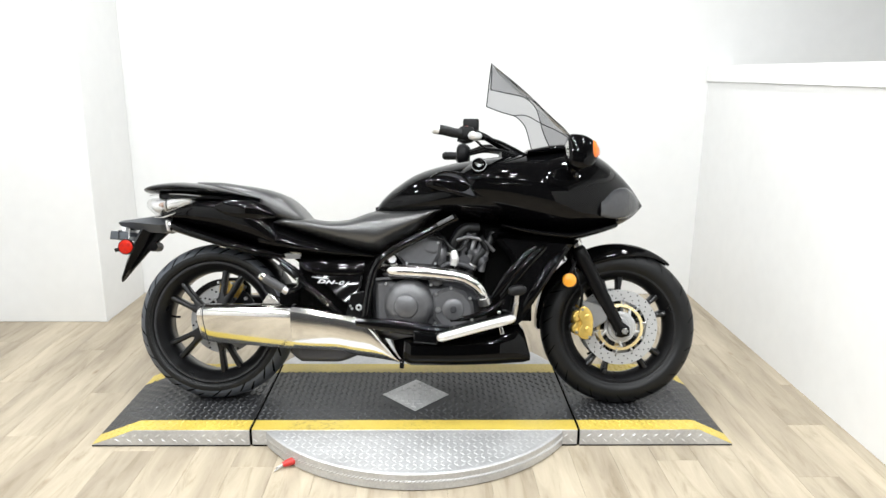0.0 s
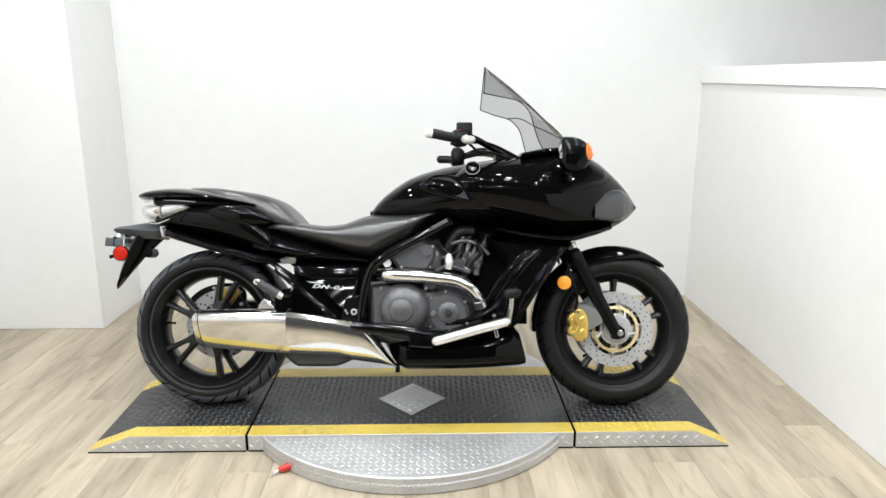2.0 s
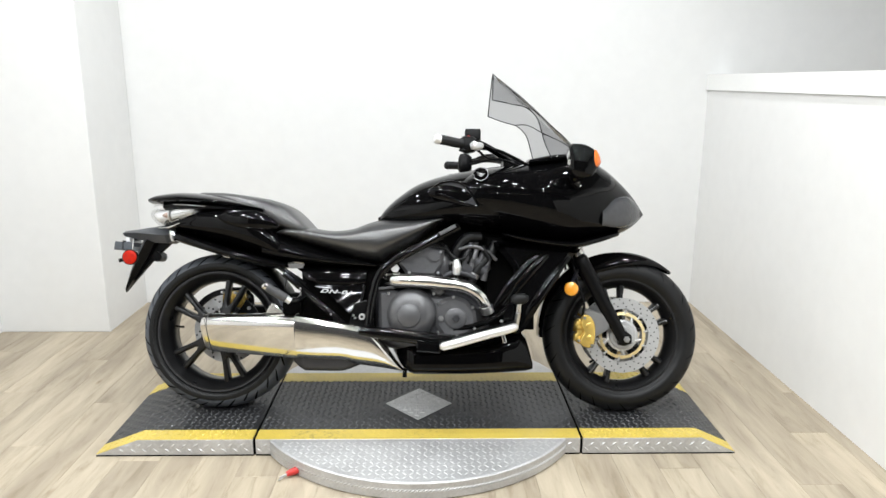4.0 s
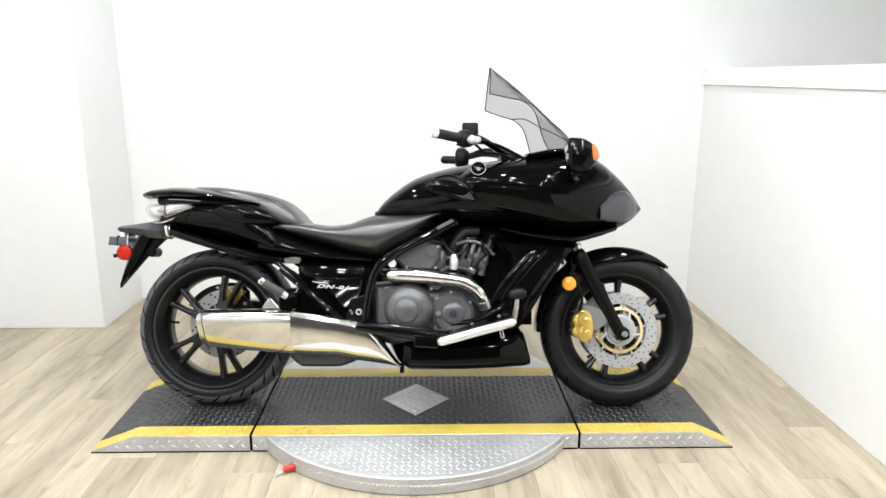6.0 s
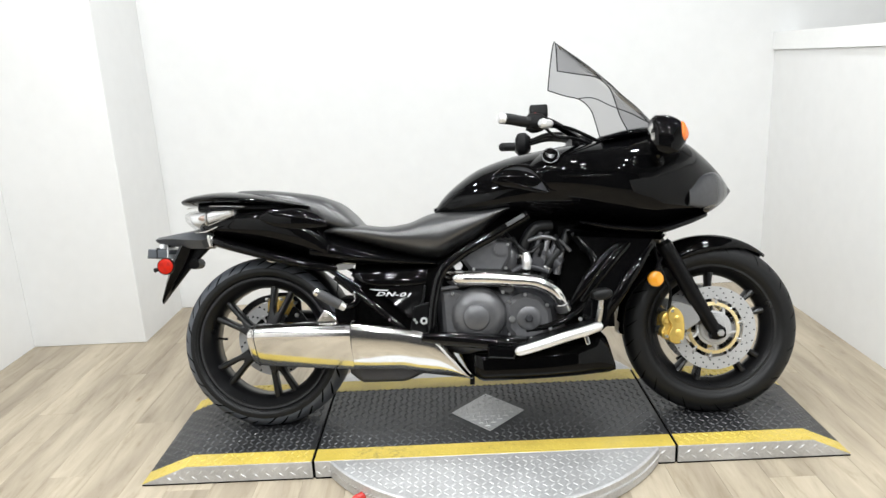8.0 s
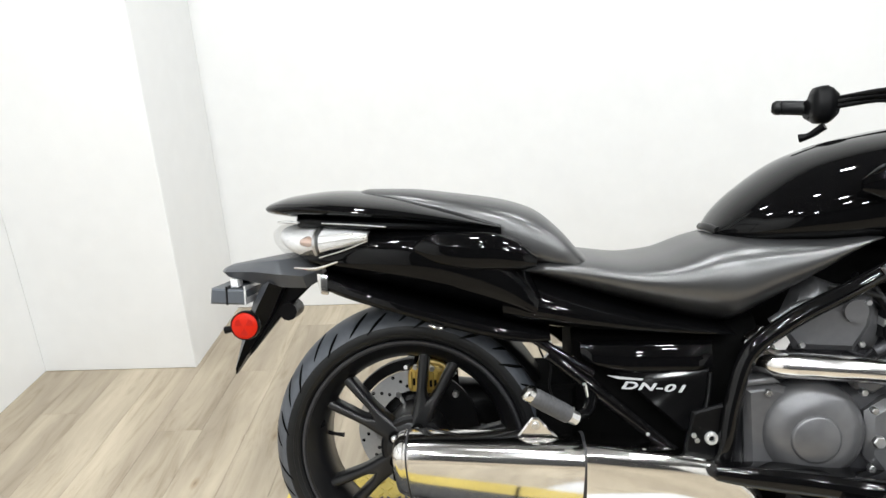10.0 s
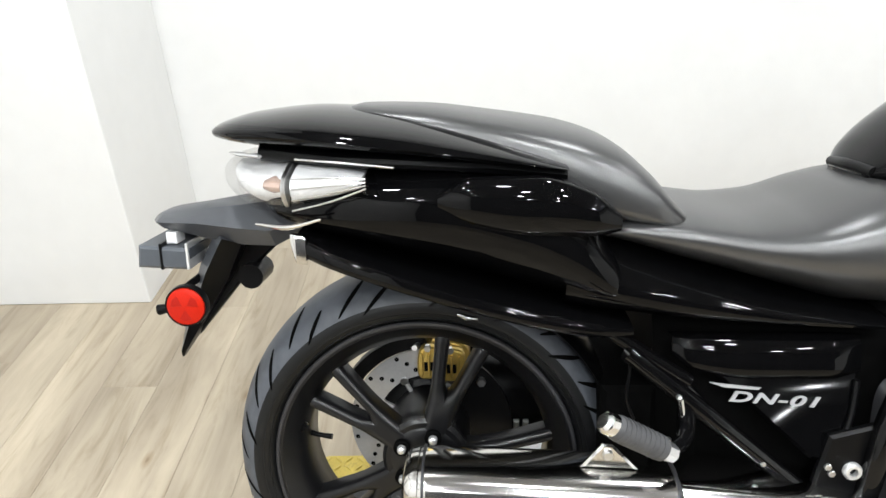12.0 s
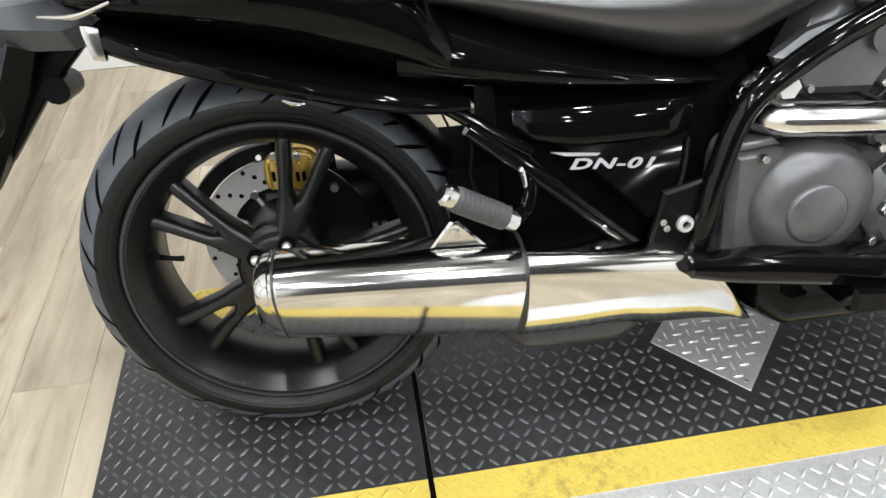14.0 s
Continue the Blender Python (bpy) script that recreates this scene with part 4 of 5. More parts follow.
    badge = part("round_badge", disc(0.030, sgn * -0.004, sgn * 0.003, (0, 0, 0), 40, 0.001), GLOSS, bike, "round badge with a ring of silver dots")
    badge.matrix_basis = pose(1.034, sgn * 0.2505, 0.919, sgn * 22, 0, sgn * 7)
    for k in range(28):
        dot = radians(360 * k / 28)
        part("badge_dot", disc(0.0020, sgn * 0.0028, sgn * 0.0042, (0.0272 * math.cos(dot), 0, 0.0272 * math.sin(dot)), 8, 0.0004), WHITEINK, badge)
    wing = [slab([(-0.018 + 0.003 * k, 0.010 - 0.006 * k), (0.000, 0.003 - 0.005 * k), (0.018 - 0.004 * k, -0.001 - 0.004 * k), (0.000, -0.001 - 0.005 * k)], sgn * 0.0032, sgn * 0.0045, 0.0004) for k in range(3)]
    part("badge_emblem", merge(*wing), WHITEINK, badge)

# windscreen: rows from the cowl up to the top edge
CENTRE = [(1.455, 1.030), (1.40, 1.088), (1.33, 1.154), (1.25, 1.228), (1.17, 1.298), (1.115, 1.345), (1.092, 1.366)]
EDGE = [(1.305, 0.205, 0.990), (1.280, 0.196, 1.050), (1.268, 0.192, 1.095), (1.252, 0.188, 1.145), (1.205, 0.180, 1.190), (1.150, 0.172, 1.204), (1.081, 0.150, 1.224)]
sv, sf = [], []
NV, NU = 30, 25
tt = np.linspace(0, 1, NV)
cc = hermite(np.linspace(0, 1, 7), CENTRE, tt)
ee = hermite(np.linspace(0, 1, 7), EDGE, tt)
for c, e in zip(cc, ee):
    for j in range(NU):
        s = -1 + 2 * j / (NU - 1)
        q = abs(s) ** 1.9
        sv.append((c[0] + (e[0] - c[0]) * q, e[1] * s, c[1] + (e[2] - c[1]) * q))
for i in range(NV - 1):
    for j in range(NU - 1):
        a = i * NU + j
        sf.append([a, a + 1, a + NU + 1, a + NU])
screen = part("windscreen", (sv, sf, 80), ACRYLIC, bike, "tall smoked clear windscreen")
for j in (0, NU - 1):
    part("screen_edge", tube([sv[i * NU + j] for i in range(0, NV, 1)], 0.0021, 6, 1), SATIN, screen)
part("screen_edge", tube([sv[(NV - 1) * NU + j] for j in range(NU)], 0.0022, 6, 1), SATIN, screen)
ridge_line = [sv[round((0.08 + 0.62 * abs(-1 + 2 * j / (NU - 1)) ** 1.15) * (NV - 1)) * NU + j] for j in range(NU)]
part("screen_rib", tube(ridge_line[::3], 0.0020, 6, 4), SATIN, screen, "thin moulded rib across the screen")
part("screen_base", hull([(1.22, 0.955, 0.995, 0.21, 0.5), (1.32, 0.97, 1.018, 0.19, 0.5), (1.42, 0.985, 1.028, 0.13, 0.5), (1.47, 0.985, 1.015, 0.05, 0.5)], 20, 30, 2.4, 2.4), GLOSS, bike)

# handlebar
bar = part("handlebar", tube([(0.965, -0.295, 1.042), (1.03, -0.245, 1.035), (1.12, -0.13, 1.008), (1.17, -0.03, 0.998), (1.17, 0.03, 0.997), (1.12, 0.13, 1.030), (1.03, 0.235, 1.045), (0.975, 0.280, 1.035)], 0.0125, 12), FRAME_PAINT, bike, "black handlebar")
for sgn, dz, dx in ((-1, -0.016, -0.006), (1, -0.012, 0.028)):
    part("grip", tube([(0.885, sgn * 0.335, 1.050 + dz), (0.89, sgn * 0.333, 1.050 + dz), (0.96, sgn * 0.298, 1.043 + dz), (0.966, sgn * 0.295, 1.043 + dz)], [0.015, 0.018, 0.018, 0.021], 16), RUBBER, bar, "black rubber grip").location.x = dx
    part("bar_end", tube([(0.868, sgn * 0.343, 1.052 + dz), (0.876, sgn * 0.339, 1.051 + dz), (0.887, sgn * 0.334, 1.050 + dz)], [0.013, 0.0185, 0.0185], 10), SATINALU if sgn < 0 else RUBBER, bar, "bright bar end" if sgn < 0 else "rubber bar end").location.x = dx
    part("switch_box", hull([(0.955, 1.018 + dz, 1.062 + dz, 0.02, 0.5), (0.975, 1.008 + dz, 1.072 + dz, 0.026, 0.5), (1.005, 1.012 + dz, 1.068 + dz, 0.024, 0.5), (1.015, 1.02 + dz, 1.06 + dz, 0.02, 0.5)], 10, 16, 3.5, 3.5, sgn * 0.285), SATIN, bar)
part("lever", tube([(1.00, -0.262, 1.008), (0.985, -0.295, 1.000), (0.955, -0.320, 0.998)], [0.008, 0.007, 0.008], 10, 4, 0.6), SATIN, bar)
part("fluid_box", hull([(0.974, 1.054, 1.090, 0.022, 0.5), (0.978, 1.048, 1.096, 0.028, 0.5), (1.030, 1.050, 1.096, 0.028, 0.5), (1.034, 1.054, 1.090, 0.022, 0.5)], 8, 24, 9, 9, -0.205), SATIN, bar, "black brake fluid box")
part("master_cylinder", tube([(0.998, -0.320, 1.020), (1.003, -0.316, 1.018), (1.028, -0.296, 1.018), (1.036, -0.290, 1.022)], [0.011, 0.016, 0.015, 0.010]), SATINALU, bar, "bright master cylinder")
part("bar_clamp", hull([(1.13, 0.96, 1.005, 0.09, 0.5), (1.17, 0.955, 1.015, 0.10, 0.5), (1.21, 0.96, 1.0, 0.08, 0.5)], 8, 20, 3, 3), SATIN, bar)
part("switch_pod", hull([(0.955, 1.01, 1.06, 0.02, 0.5), (0.965, 0.992, 1.078, 0.030, 0.5), (0.99, 0.99, 1.082, 0.032, 0.5), (1.015, 1.01, 1.065, 0.022, 0.5)], 10, 18, 3.2, 3.2, 0.262), SATIN, bar, "black switch cluster")
part("park_lever", tube([(0.985, 0.25, 0.985), (0.955, 0.275, 0.962), (0.94, 0.285, 0.958)], [0.010, 0.008, 0.011], 10), SATIN, bar)
part("switch_button", disc(0.0046, 0, 0.007, (0, 0, 0), 12, 0.002), REDPLASTIC, bar, "red stop switch").matrix_basis = pose(0.986, -0.285, 1.051, 90)
for q in (0.0, 0.018, 0.036):
    part("cable", tube([(1.01 + q * 0.5, 0.24, 1.03 + q * 0.6), (1.08, 0.17 - q, 1.035 + q * 0.5), (1.15, 0.10 - q, 1.015 + q * 0.5), (1.23, 0.04, 0.98)], 0.006), SATIN, bar)
part("cable", tube([(1.03, -0.235, 1.02), (1.10, -0.19, 1.02), (1.17, -0.16, 0.995), (1.22, -0.15, 0.97)], 0.006), SATIN, bar)
part("cable", tube([(1.02, -0.25, 1.012), (1.06, -0.22, 0.985), (1.12, -0.18, 0.985), (1.19, -0.15, 0.965)], 0.005), SATIN, bar)

# seats and tail
part("rider_seat", hull([(0.245, 0.690, 0.712, 0.150, 0.5), (0.29, 0.676, 0.726, 0.168, 0.55), (0.36, 0.652, 0.724, 0.176, 0.6), (0.46, 0.622, 0.714, 0.180, 0.62), (0.53, 0.600, 0.722, 0.182, 0.6), (0.60, 0.580, 0.748, 0.184, 0.55), (0.645, 0.577, 0.760, 0.185, 0.5), (0.70, 0.606, 0.765, 0.188, 0.5), (0.80, 0.675, 0.764, 0.196, 0.5), (0.87, 0.735, 0.762, 0.200, 0.5), (0.895, 0.752, 0.758, 0.196, 0.5)], 56, 48, 2.6, 2.2), VINYL, bike, "black vinyl rider seat")
part("pillion_seat", hull([(-0.125, 0.835, 0.855, 0.030, 0.4), (-0.08, 0.81, 0.868, 0.070, 0.4), (0.0, 0.79, 0.866, 0.105, 0.35), (0.10, 0.77, 0.854, 0.135, 0.32), (0.20, 0.735, 0.838, 0.158, 0.3), (0.27, 0.705, 0.815, 0.168, 0.3), (0.32, 0.695, 0.775, 0.165, 0.35), (0.355, 0.692, 0.735, 0.150, 0.4), (0.378, 0.695, 0.712, 0.110, 0.5)], 44, 60, 3.6, 2.4), VINYL, bike, "black vinyl pillion seat")
part("tail_cowl", hull([(-0.312, 0.829, 0.835, 0.022, 0.5), (-0.29, 0.819, 0.846, 0.075, 0.5), (-0.24, 0.812, 0.859, 0.124, 0.45), (-0.15, 0.806, 0.867, 0.163, 0.4), (-0.03, 0.800, 0.858, 0.187, 0.35), (0.08, 0.793, 0.836, 0.196, 0.35), (0.16, 0.787, 0.812, 0.196, 0.4), (0.20, 0.786, 0.796, 0.188, 0.5)], 44, 44, 1.8, 2.0), GLOSS, bike, "glossy black tail cowl")
LAMP = [(-0.290, 0.768, 0.786, 0.040, 0.5), (-0.268, 0.742, 0.800, 0.098, 0.5), (-0.22, 0.714, 0.804, 0.145, 0.55), (-0.16, 0.717, 0.803, 0.178, 0.6), (-0.10, 0.738, 0.797, 0.199, 0.6), (-0.065, 0.758, 0.789, 0.206, 0.6), (-0.046, 0.769, 0.779, 0.206, 0.6)]
tl = part("tail_light", hull(LAMP, 30, 40, 2.2, 2.2), CLEAR, bike, "clear tail light over a silvery reflector")
part("reflector_bowl", hull([(x, a + 0.004, b - 0.004, w - 0.007, f) for x, a, b, w, f in LAMP[3:-1]], 40, 40, 2.2, 2.2), LENS, tl, "silvery lamp reflector")
part("lamp_back", hull([(-0.268, 0.756, 0.790, 0.060, 0.5), (-0.25, 0.740, 0.796, 0.095, 0.5), (-0.21, 0.726, 0.798, 0.128, 0.5), (-0.17, 0.726, 0.798, 0.150, 0.5)], 16, 32, 2.2, 2.2), LENS, tl)
for sgn in (-1, 1):
    for k in range(4):
        z = 0.738 + 0.014 * k
        part("reflector_rib", tube([(-0.158, sgn * 0.171, z), (-0.10, sgn * 0.1935, 0.755 + 0.010 * k), (-0.055, sgn * 0.2015, 0.772 + 0.004 * k)], 0.0013, 6, 3), STEEL, tl)
part("lamp_divider", hull([(-0.172, 0.716, 0.8035, 0.1725, 0.58), (-0.166, 0.717, 0.8035, 0.1745, 0.58)], 3, 40, 2.2, 2.2), STEEL, tl)
part("lamp_bulb", hull([(-0.205, 0.750, 0.780, 0.140, 0.55), (-0.19, 0.744, 0.786, 0.153, 0.55), (-0.178, 0.75, 0.78, 0.157, 0.55)], 6, 30, 2.2, 2.2), PINKISH, tl, "faint orange bulb behind the lens")
part("tail_gap", hull([(-0.22, 0.79, 0.822, 0.10, 0.5), (-0.1, 0.785, 0.815, 0.150, 0.5), (0.1, 0.775, 0.808, 0.172, 0.5), (0.2, 0.765, 0.80, 0.172, 0.5)], 20, 30, 3, 3), SATIN, bike)
for sgn in (-1, 1):
    part("lamp_strip", tube([(-0.262, sgn * 0.088, 0.806), (-0.235, sgn * 0.122, 0.807), (-0.205, sgn * 0.142, 0.8065)], [0.003, 0.0055, 0.004], 10, 4, 0.6), SATINALU, tl, "bright strip above the lamp")
    part("gap_strip", tube([(-0.150, sgn * 0.171, 0.806), (-0.09, sgn * 0.186, 0.803), (-0.02, sgn * 0.194, 0.797)], 0.0026, 8, 4, 0.6), STEEL, tl)
    part("lamp_rim", tube([(-0.215, sgn * 0.149, 0.716), (-0.165, sgn * 0.177, 0.717), (-0.115, sgn * 0.196, 0.732)], [0.002, 0.0035, 0.002], 8), CHROME, tl)
part("tail_side", hull([(-0.222, 0.722, 0.752, 0.085, 0.6), (-0.19, 0.706, 0.760, 0.135, 0.6), (-0.13, 0.692, 0.775, 0.172, 0.55), (-0.04, 0.668, 0.788, 0.196, 0.6), (0.06, 0.640, 0.792, 0.206, 0.65), (0.15, 0.612, 0.780, 0.208, 0.62), (0.21, 0.598, 0.745, 0.205, 0.58), (0.26, 0.592, 0.690, 0.195, 0.5), (0.285, 0.60, 0.65, 0.175, 0.5)], 56, 56, 3.4, 2.6), GLOSS, bike, "glossy black tail side panel")
part("seat_trim", hull([(0.20, 0.590, 0.735, 0.190, 0.4), (0.28, 0.584, 0.700, 0.192, 0.4), (0.36, 0.576, 0.668, 0.190, 0.4), (0.50, 0.570, 0.618, 0.184, 0.4), (0.64, 0.566, 0.584, 0.176, 0.5)], 36, 40, 2.0, 3.0), GLOSS, bike, "black trim under the rider seat")
part("tail_skirt", hull([(-0.163, 0.668, 0.704, 0.150, 0.5), (-0.158, 0.664, 0.706, 0.160, 0.5), (-0.10, 0.645, 0.690, 0.188, 0.5), (0.0, 0.617, 0.660, 0.204, 0.5), (0.10, 0.588, 0.632, 0.207, 0.5), (0.18, 0.568, 0.612, 0.204, 0.5), (0.25, 0.558, 0.595, 0.196, 0.5), (0.29, 0.562, 0.585, 0.188, 0.5)], 36, 40, 4.0, 3.0), GLOSS, bike)
for sgn in (-1, 1):
    part("tail_pod", hull([(0.035, 0.745, 0.765, 0.010, 0.5), (0.08, 0.722, 0.785, 0.020, 0.5), (0.16, 0.708, 0.786, 0.026, 0.5), (0.23, 0.708, 0.765, 0.022, 0.5), (0.265, 0.715, 0.735, 0.008, 0.5)], 24, 24, 2.2, 2.2, sgn * 0.196), GLOSS, bike)
    part("tail_fin", hull([(-0.165, 0.690, 0.706, 0.004, 0.5), (-0.158, 0.664, 0.706, 0.007, 0.5), (-0.145, 0.662, 0.702, 0.006, 0.5)], 6, 12, 5, 5, sgn * 0.163), CHROME, bike)

# chrome slivers modelled as the crescent highlight on the skirt
for sgn in (-1, 1):
    part("skirt_glint", tube([(0.058, sgn * 0.2085, 0.6085), (0.070, sgn * 0.2095, 0.604), (0.084, sgn * 0.2090, 0.602)], [0.003, 0.006, 0.003], 8, 4, 0.6), CHROME, bike, "chrome sliver standing for a highlight on the skirt")

# rear fender with plate holder
def facets(stations):
    """A sharp-edged shell: ridge on top, hard side edges, slanted lower sides."""
    verts, faces = [], []
    for x, zt, ze, zb, w in stations:
        verts += [(x, 0, zt), (x, -w * 0.55, zt - 0.25 * (zt - ze)), (x, -w, ze), (x, -w * 0.62, zb), (x, w * 0.62, zb), (x, w, ze), (x, w * 0.55, zt - 0.25 * (zt - ze))]
    n = len(stations)
    for i in range(n - 1):
        for k in range(7):
            a, b = i * 7 + k, i * 7 + (k + 1) % 7
            faces.append([a, b, b + 7, a + 7])
    faces += [list(range(7)), [(n - 1) * 7 + k for k in range(7)]]
    return verts, faces, 18


holder = part("rear_fender", facets([(-0.412, 0.704, 0.698, 0.692, 0.030), (-0.395, 0.711, 0.700, 0.686, 0.062), (-0.33, 0.722, 0.700, 0.672, 0.072), (-0.27, 0.732, 0.694, 0.662, 0.078), (-0.22, 0.742, 0.690, 0.660, 0.080), (-0.18, 0.745, 0.70, 0.68, 0.07)]), FENDER, bike, "black plastic rear fender with plate holder")
# underside near-black, its shade put into the colour
holder.data.materials.append(SATIN)
for poly in holder.data.polygons:
    if poly.index < 35 and poly.index % 7 == 3:
        poly.material_index = 1
blade_v, blade_f, _ = facets([(0.0, 0.030, 0.0, -0.03, 0.066), (0.06, 0.035, 0.006, -0.03, 0.056), (0.14, 0.022, 0.002, -0.016, 0.045), (0.20, 0.008, 0.002, -0.004, 0.022), (0.215, 0.002, 0.0, -0.002, 0.006)])
blade = part("fender_blade", ([(-0.297 - 0.50 * x - 0.886 * z * 0.8, y, 0.675 - 1.0 * x + 0.462 * z) for x, y, z in blade_v], blade_f, 18), FENDER, holder)
# lower faces of the blade coloured as shaded, upper facets as lit
blade.data.materials.append(SATIN)
for poly in blade.data.polygons:
    if poly.index < 28 and poly.index % 7 in (2, 3, 4):
        poly.material_index = 1
part("blade_web", slab([(-0.24, 0.68), (-0.30, 0.665), (-0.335, 0.60), (-0.37, 0.50), (-0.285, 0.60), (-0.205, 0.675)], -0.012, 0.012, 0.004), SATIN, holder)
part("plate_holder", slab([(-0.428, 0.632), (-0.350, 0.628), (-0.346, 0.660), (-0.424, 0.666)], -0.07, 0.05, 0.004), PLATEGREY, holder, "grey number plate holder")
for dx in (-0.392, -0.352):
    part("holder_rib", slab([(dx, 0.629), (dx + 0.004, 0.629), (dx + 0.004, 0.669), (dx, 0.669)], -0.0715, 0.05, 0.001), SATINALU if dx > -0.36 else SATIN, holder)
for yy in (-0.035, 0.035):
    part("plate_lamp", box(-0.388, -0.372, yy - 0.018, yy + 0.018, 0.664, 0.682, 0.003), LENS if yy < 0 else SATIN, holder)
part("reflector_arm", tube([(-0.35, -0.03, 0.606), (-0.352, -0.09, 0.602), (-0.322, -0.14, 0.60)], 0.006), SATIN, holder)
part("red_reflector", lathe([(0.0005, -0.012), (0.020, -0.012), (0.0265, -0.009), (0.028, -0.003), (0.028, 0.004), (0.0005, 0.004)], (-0.322, -0.15, 0.601), 32), RED, holder, "round red side reflector")
part("reflector_rim", lathe([(0.0278, -0.0085), (0.0292, -0.0085), (0.0300, -0.004), (0.0300, 0.004), (0.0278, 0.004)], (-0.322, -0.15, 0.601), 40), SATIN, holder)
for k in range(3):
    lobe = [(-0.322 + q * math.cos(radians(120 * k + 30 + w)), 0.601 + q * math.sin(radians(120 * k + 30 + w))) for q, w in ((0.004, 0), (0.019, -27), (0.0205, 0), (0.019, 27))]
    part("facet", slab(lobe, -0.1624, -0.1615, 0.0002), DEEPRED, holder)
part("reflector_nut", tube([(-0.352, -0.135, 0.592), (-0.372, -0.135, 0.588)], [0.006, 0.008]), SATIN, holder)
part("reflector_back", tube([(-0.27, -0.03, 0.605), (-0.27, 0.03, 0.605)], 0.02), SATIN, holder)

# frame and swing arm
def splayed(p, side):
    """Side panels stand out further at their lower edge."""
    return [(x, y + side * 0.24 * (0.47 - z), z) for x, y, z in p[0]], p[1]


# core coloured near-black in place of the shade between the tubes
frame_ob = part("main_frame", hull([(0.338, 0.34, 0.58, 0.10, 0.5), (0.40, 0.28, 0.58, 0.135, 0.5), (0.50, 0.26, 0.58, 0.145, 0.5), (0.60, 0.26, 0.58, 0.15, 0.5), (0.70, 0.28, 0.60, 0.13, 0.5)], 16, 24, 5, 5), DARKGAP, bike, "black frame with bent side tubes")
for s in (-1, 1):
    part("frame_tube", tube([(0.955, s * 0.20, 0.728), (0.84, s * 0.205, 0.665), (0.72, s * 0.207, 0.600), (0.655, s * 0.206, 0.545), (0.628, s * 0.204, 0.46), (0.612, s * 0.20, 0.35), (0.60, s * 0.19, 0.27)], 0.017, 14), FRAME_PAINT, frame_ob, "glossy black frame tube")
for s in (-1, 1):
    part("swing_brace", tube([(0.285, s * 0.178, 0.543), (0.40, s * 0.186, 0.450), (0.580, s * 0.191, 0.302)], [0.013, 0.014, 0.012]), FRAME_PAINT, frame_ob)
    part("swing_brace", tube([(0.33, s * 0.172, 0.53), (0.44, s * 0.176, 0.415), (0.56, s * 0.182, 0.318)], 0.008), FRAME_PAINT, frame_ob)
    part("side_panel", splayed(slab([(0.345, 0.560), (0.605, 0.556), (0.592, 0.44), (0.570, 0.385), (0.535, 0.392), (0.44, 0.475)], s * 0.160, s * 0.176, 0.006), s), PANELBLACK, bike, "black side panel with silver lettering")
    part("panel_bulge", splayed(hull([(0.350, 0.532, 0.556, 0.004, 0.5), (0.375, 0.512, 0.559, 0.012, 0.55), (0.46, 0.500, 0.560, 0.016, 0.55), (0.56, 0.500, 0.560, 0.015, 0.55), (0.600, 0.508, 0.558, 0.008, 0.55)], 28, 28, 2.4, 2.4, s * 0.172), s), GLOSS, bike, "bulged upper band of the side panel")
    part("panel_frame", splayed(tube([(0.594, s * 0.180, 0.500), (0.588, s * 0.180, 0.46), (0.568, s * 0.180, 0.40)], 0.004), s), SATIN, bike)
    part("pivot_plate", slab([(0.555, 0.43), (0.625, 0.45), (0.635, 0.33), (0.56, 0.31), (0.54, 0.36)], s * 0.185, s * 0.20, 0.004), SATIN, frame_ob)
    part("pivot_bolt", lathe([(0.006, s * 0.208), (0.0105, s * 0.208), (0.0125, s * 0.205), (0.0125, s * 0.198), (0.006, s * 0.198)], (0.588, 0, 0.381), 24), SATINALU, frame_ob, "bright steel pivot bolt")
    for bx, bz in ((0.556, 0.386), (0.562, 0.376), (0.571, 0.335)):
        part("brace_bolt", disc(0.0052, s * 0.196, s * 0.204, (bx, 0, bz), 6, 0.001), STEEL, frame_ob)
    peg = part("passenger_peg", tube([(0.246, s * 0.289, 0.495), (0.250, s * 0.288, 0.492), (0.314, s * 0.268, 0.451)], [0.014, 0.0158, 0.0160], 18), PEGRUBBER, bike, "rubber passenger footpeg")
    for q in range(9):
        t = 0.08 + 0.1 * q
        part("peg_rib", lathe([(0.0154, -0.0012), (0.0169, -0.0012), (0.0169, 0.0012), (0.0154, 0.0012)], n=18), PEGRUBBER, peg).matrix_basis = Matrix.Translation((0.250 + 0.064 * t, s * (0.288 - 0.020 * t), 0.492 - 0.041 * t)) @ Vector((0.064, -s * 0.020, -0.041)).to_track_quat("Y", "Z").to_matrix().to_4x4()
    part("peg_end", tube([(0.234, s * 0.293, 0.503), (0.238, s * 0.292, 0.500), (0.248, s * 0.2885, 0.4935)], [0.010, 0.0146, 0.0148], 16), CHROME, peg)
    part("peg_clevis", tube([(0.311, s * 0.269, 0.452), (0.329, s * 0.262, 0.441)], 0.0125, 8), STEEL, peg)
    part("peg_mount", tube([(0.325, s * 0.264, 0.444), (0.350, s * 0.236, 0.444), (0.368, s * 0.18, 0.467)], [0.010, 0.011, 0.012]), FRAME_PAINT, peg)
    part("linkage_rod", tube([(0.352, s * 0.205, 0.487), (0.356, s * 0.207, 0.462), (0.352, s * 0.215, 0.440)], [0.0045, 0.003, 0.0055], 8), CHROME, frame_ob)
    # small steel dots placed as highlights along the brace
    for bx, bz in ((0.352, 0.486), (0.470, 0.389)):
        part("stay_glint", disc(0.0036, s * 0.194, s * 0.2035, (bx, 0, bz), 8, 0.001), STEEL, frame_ob)
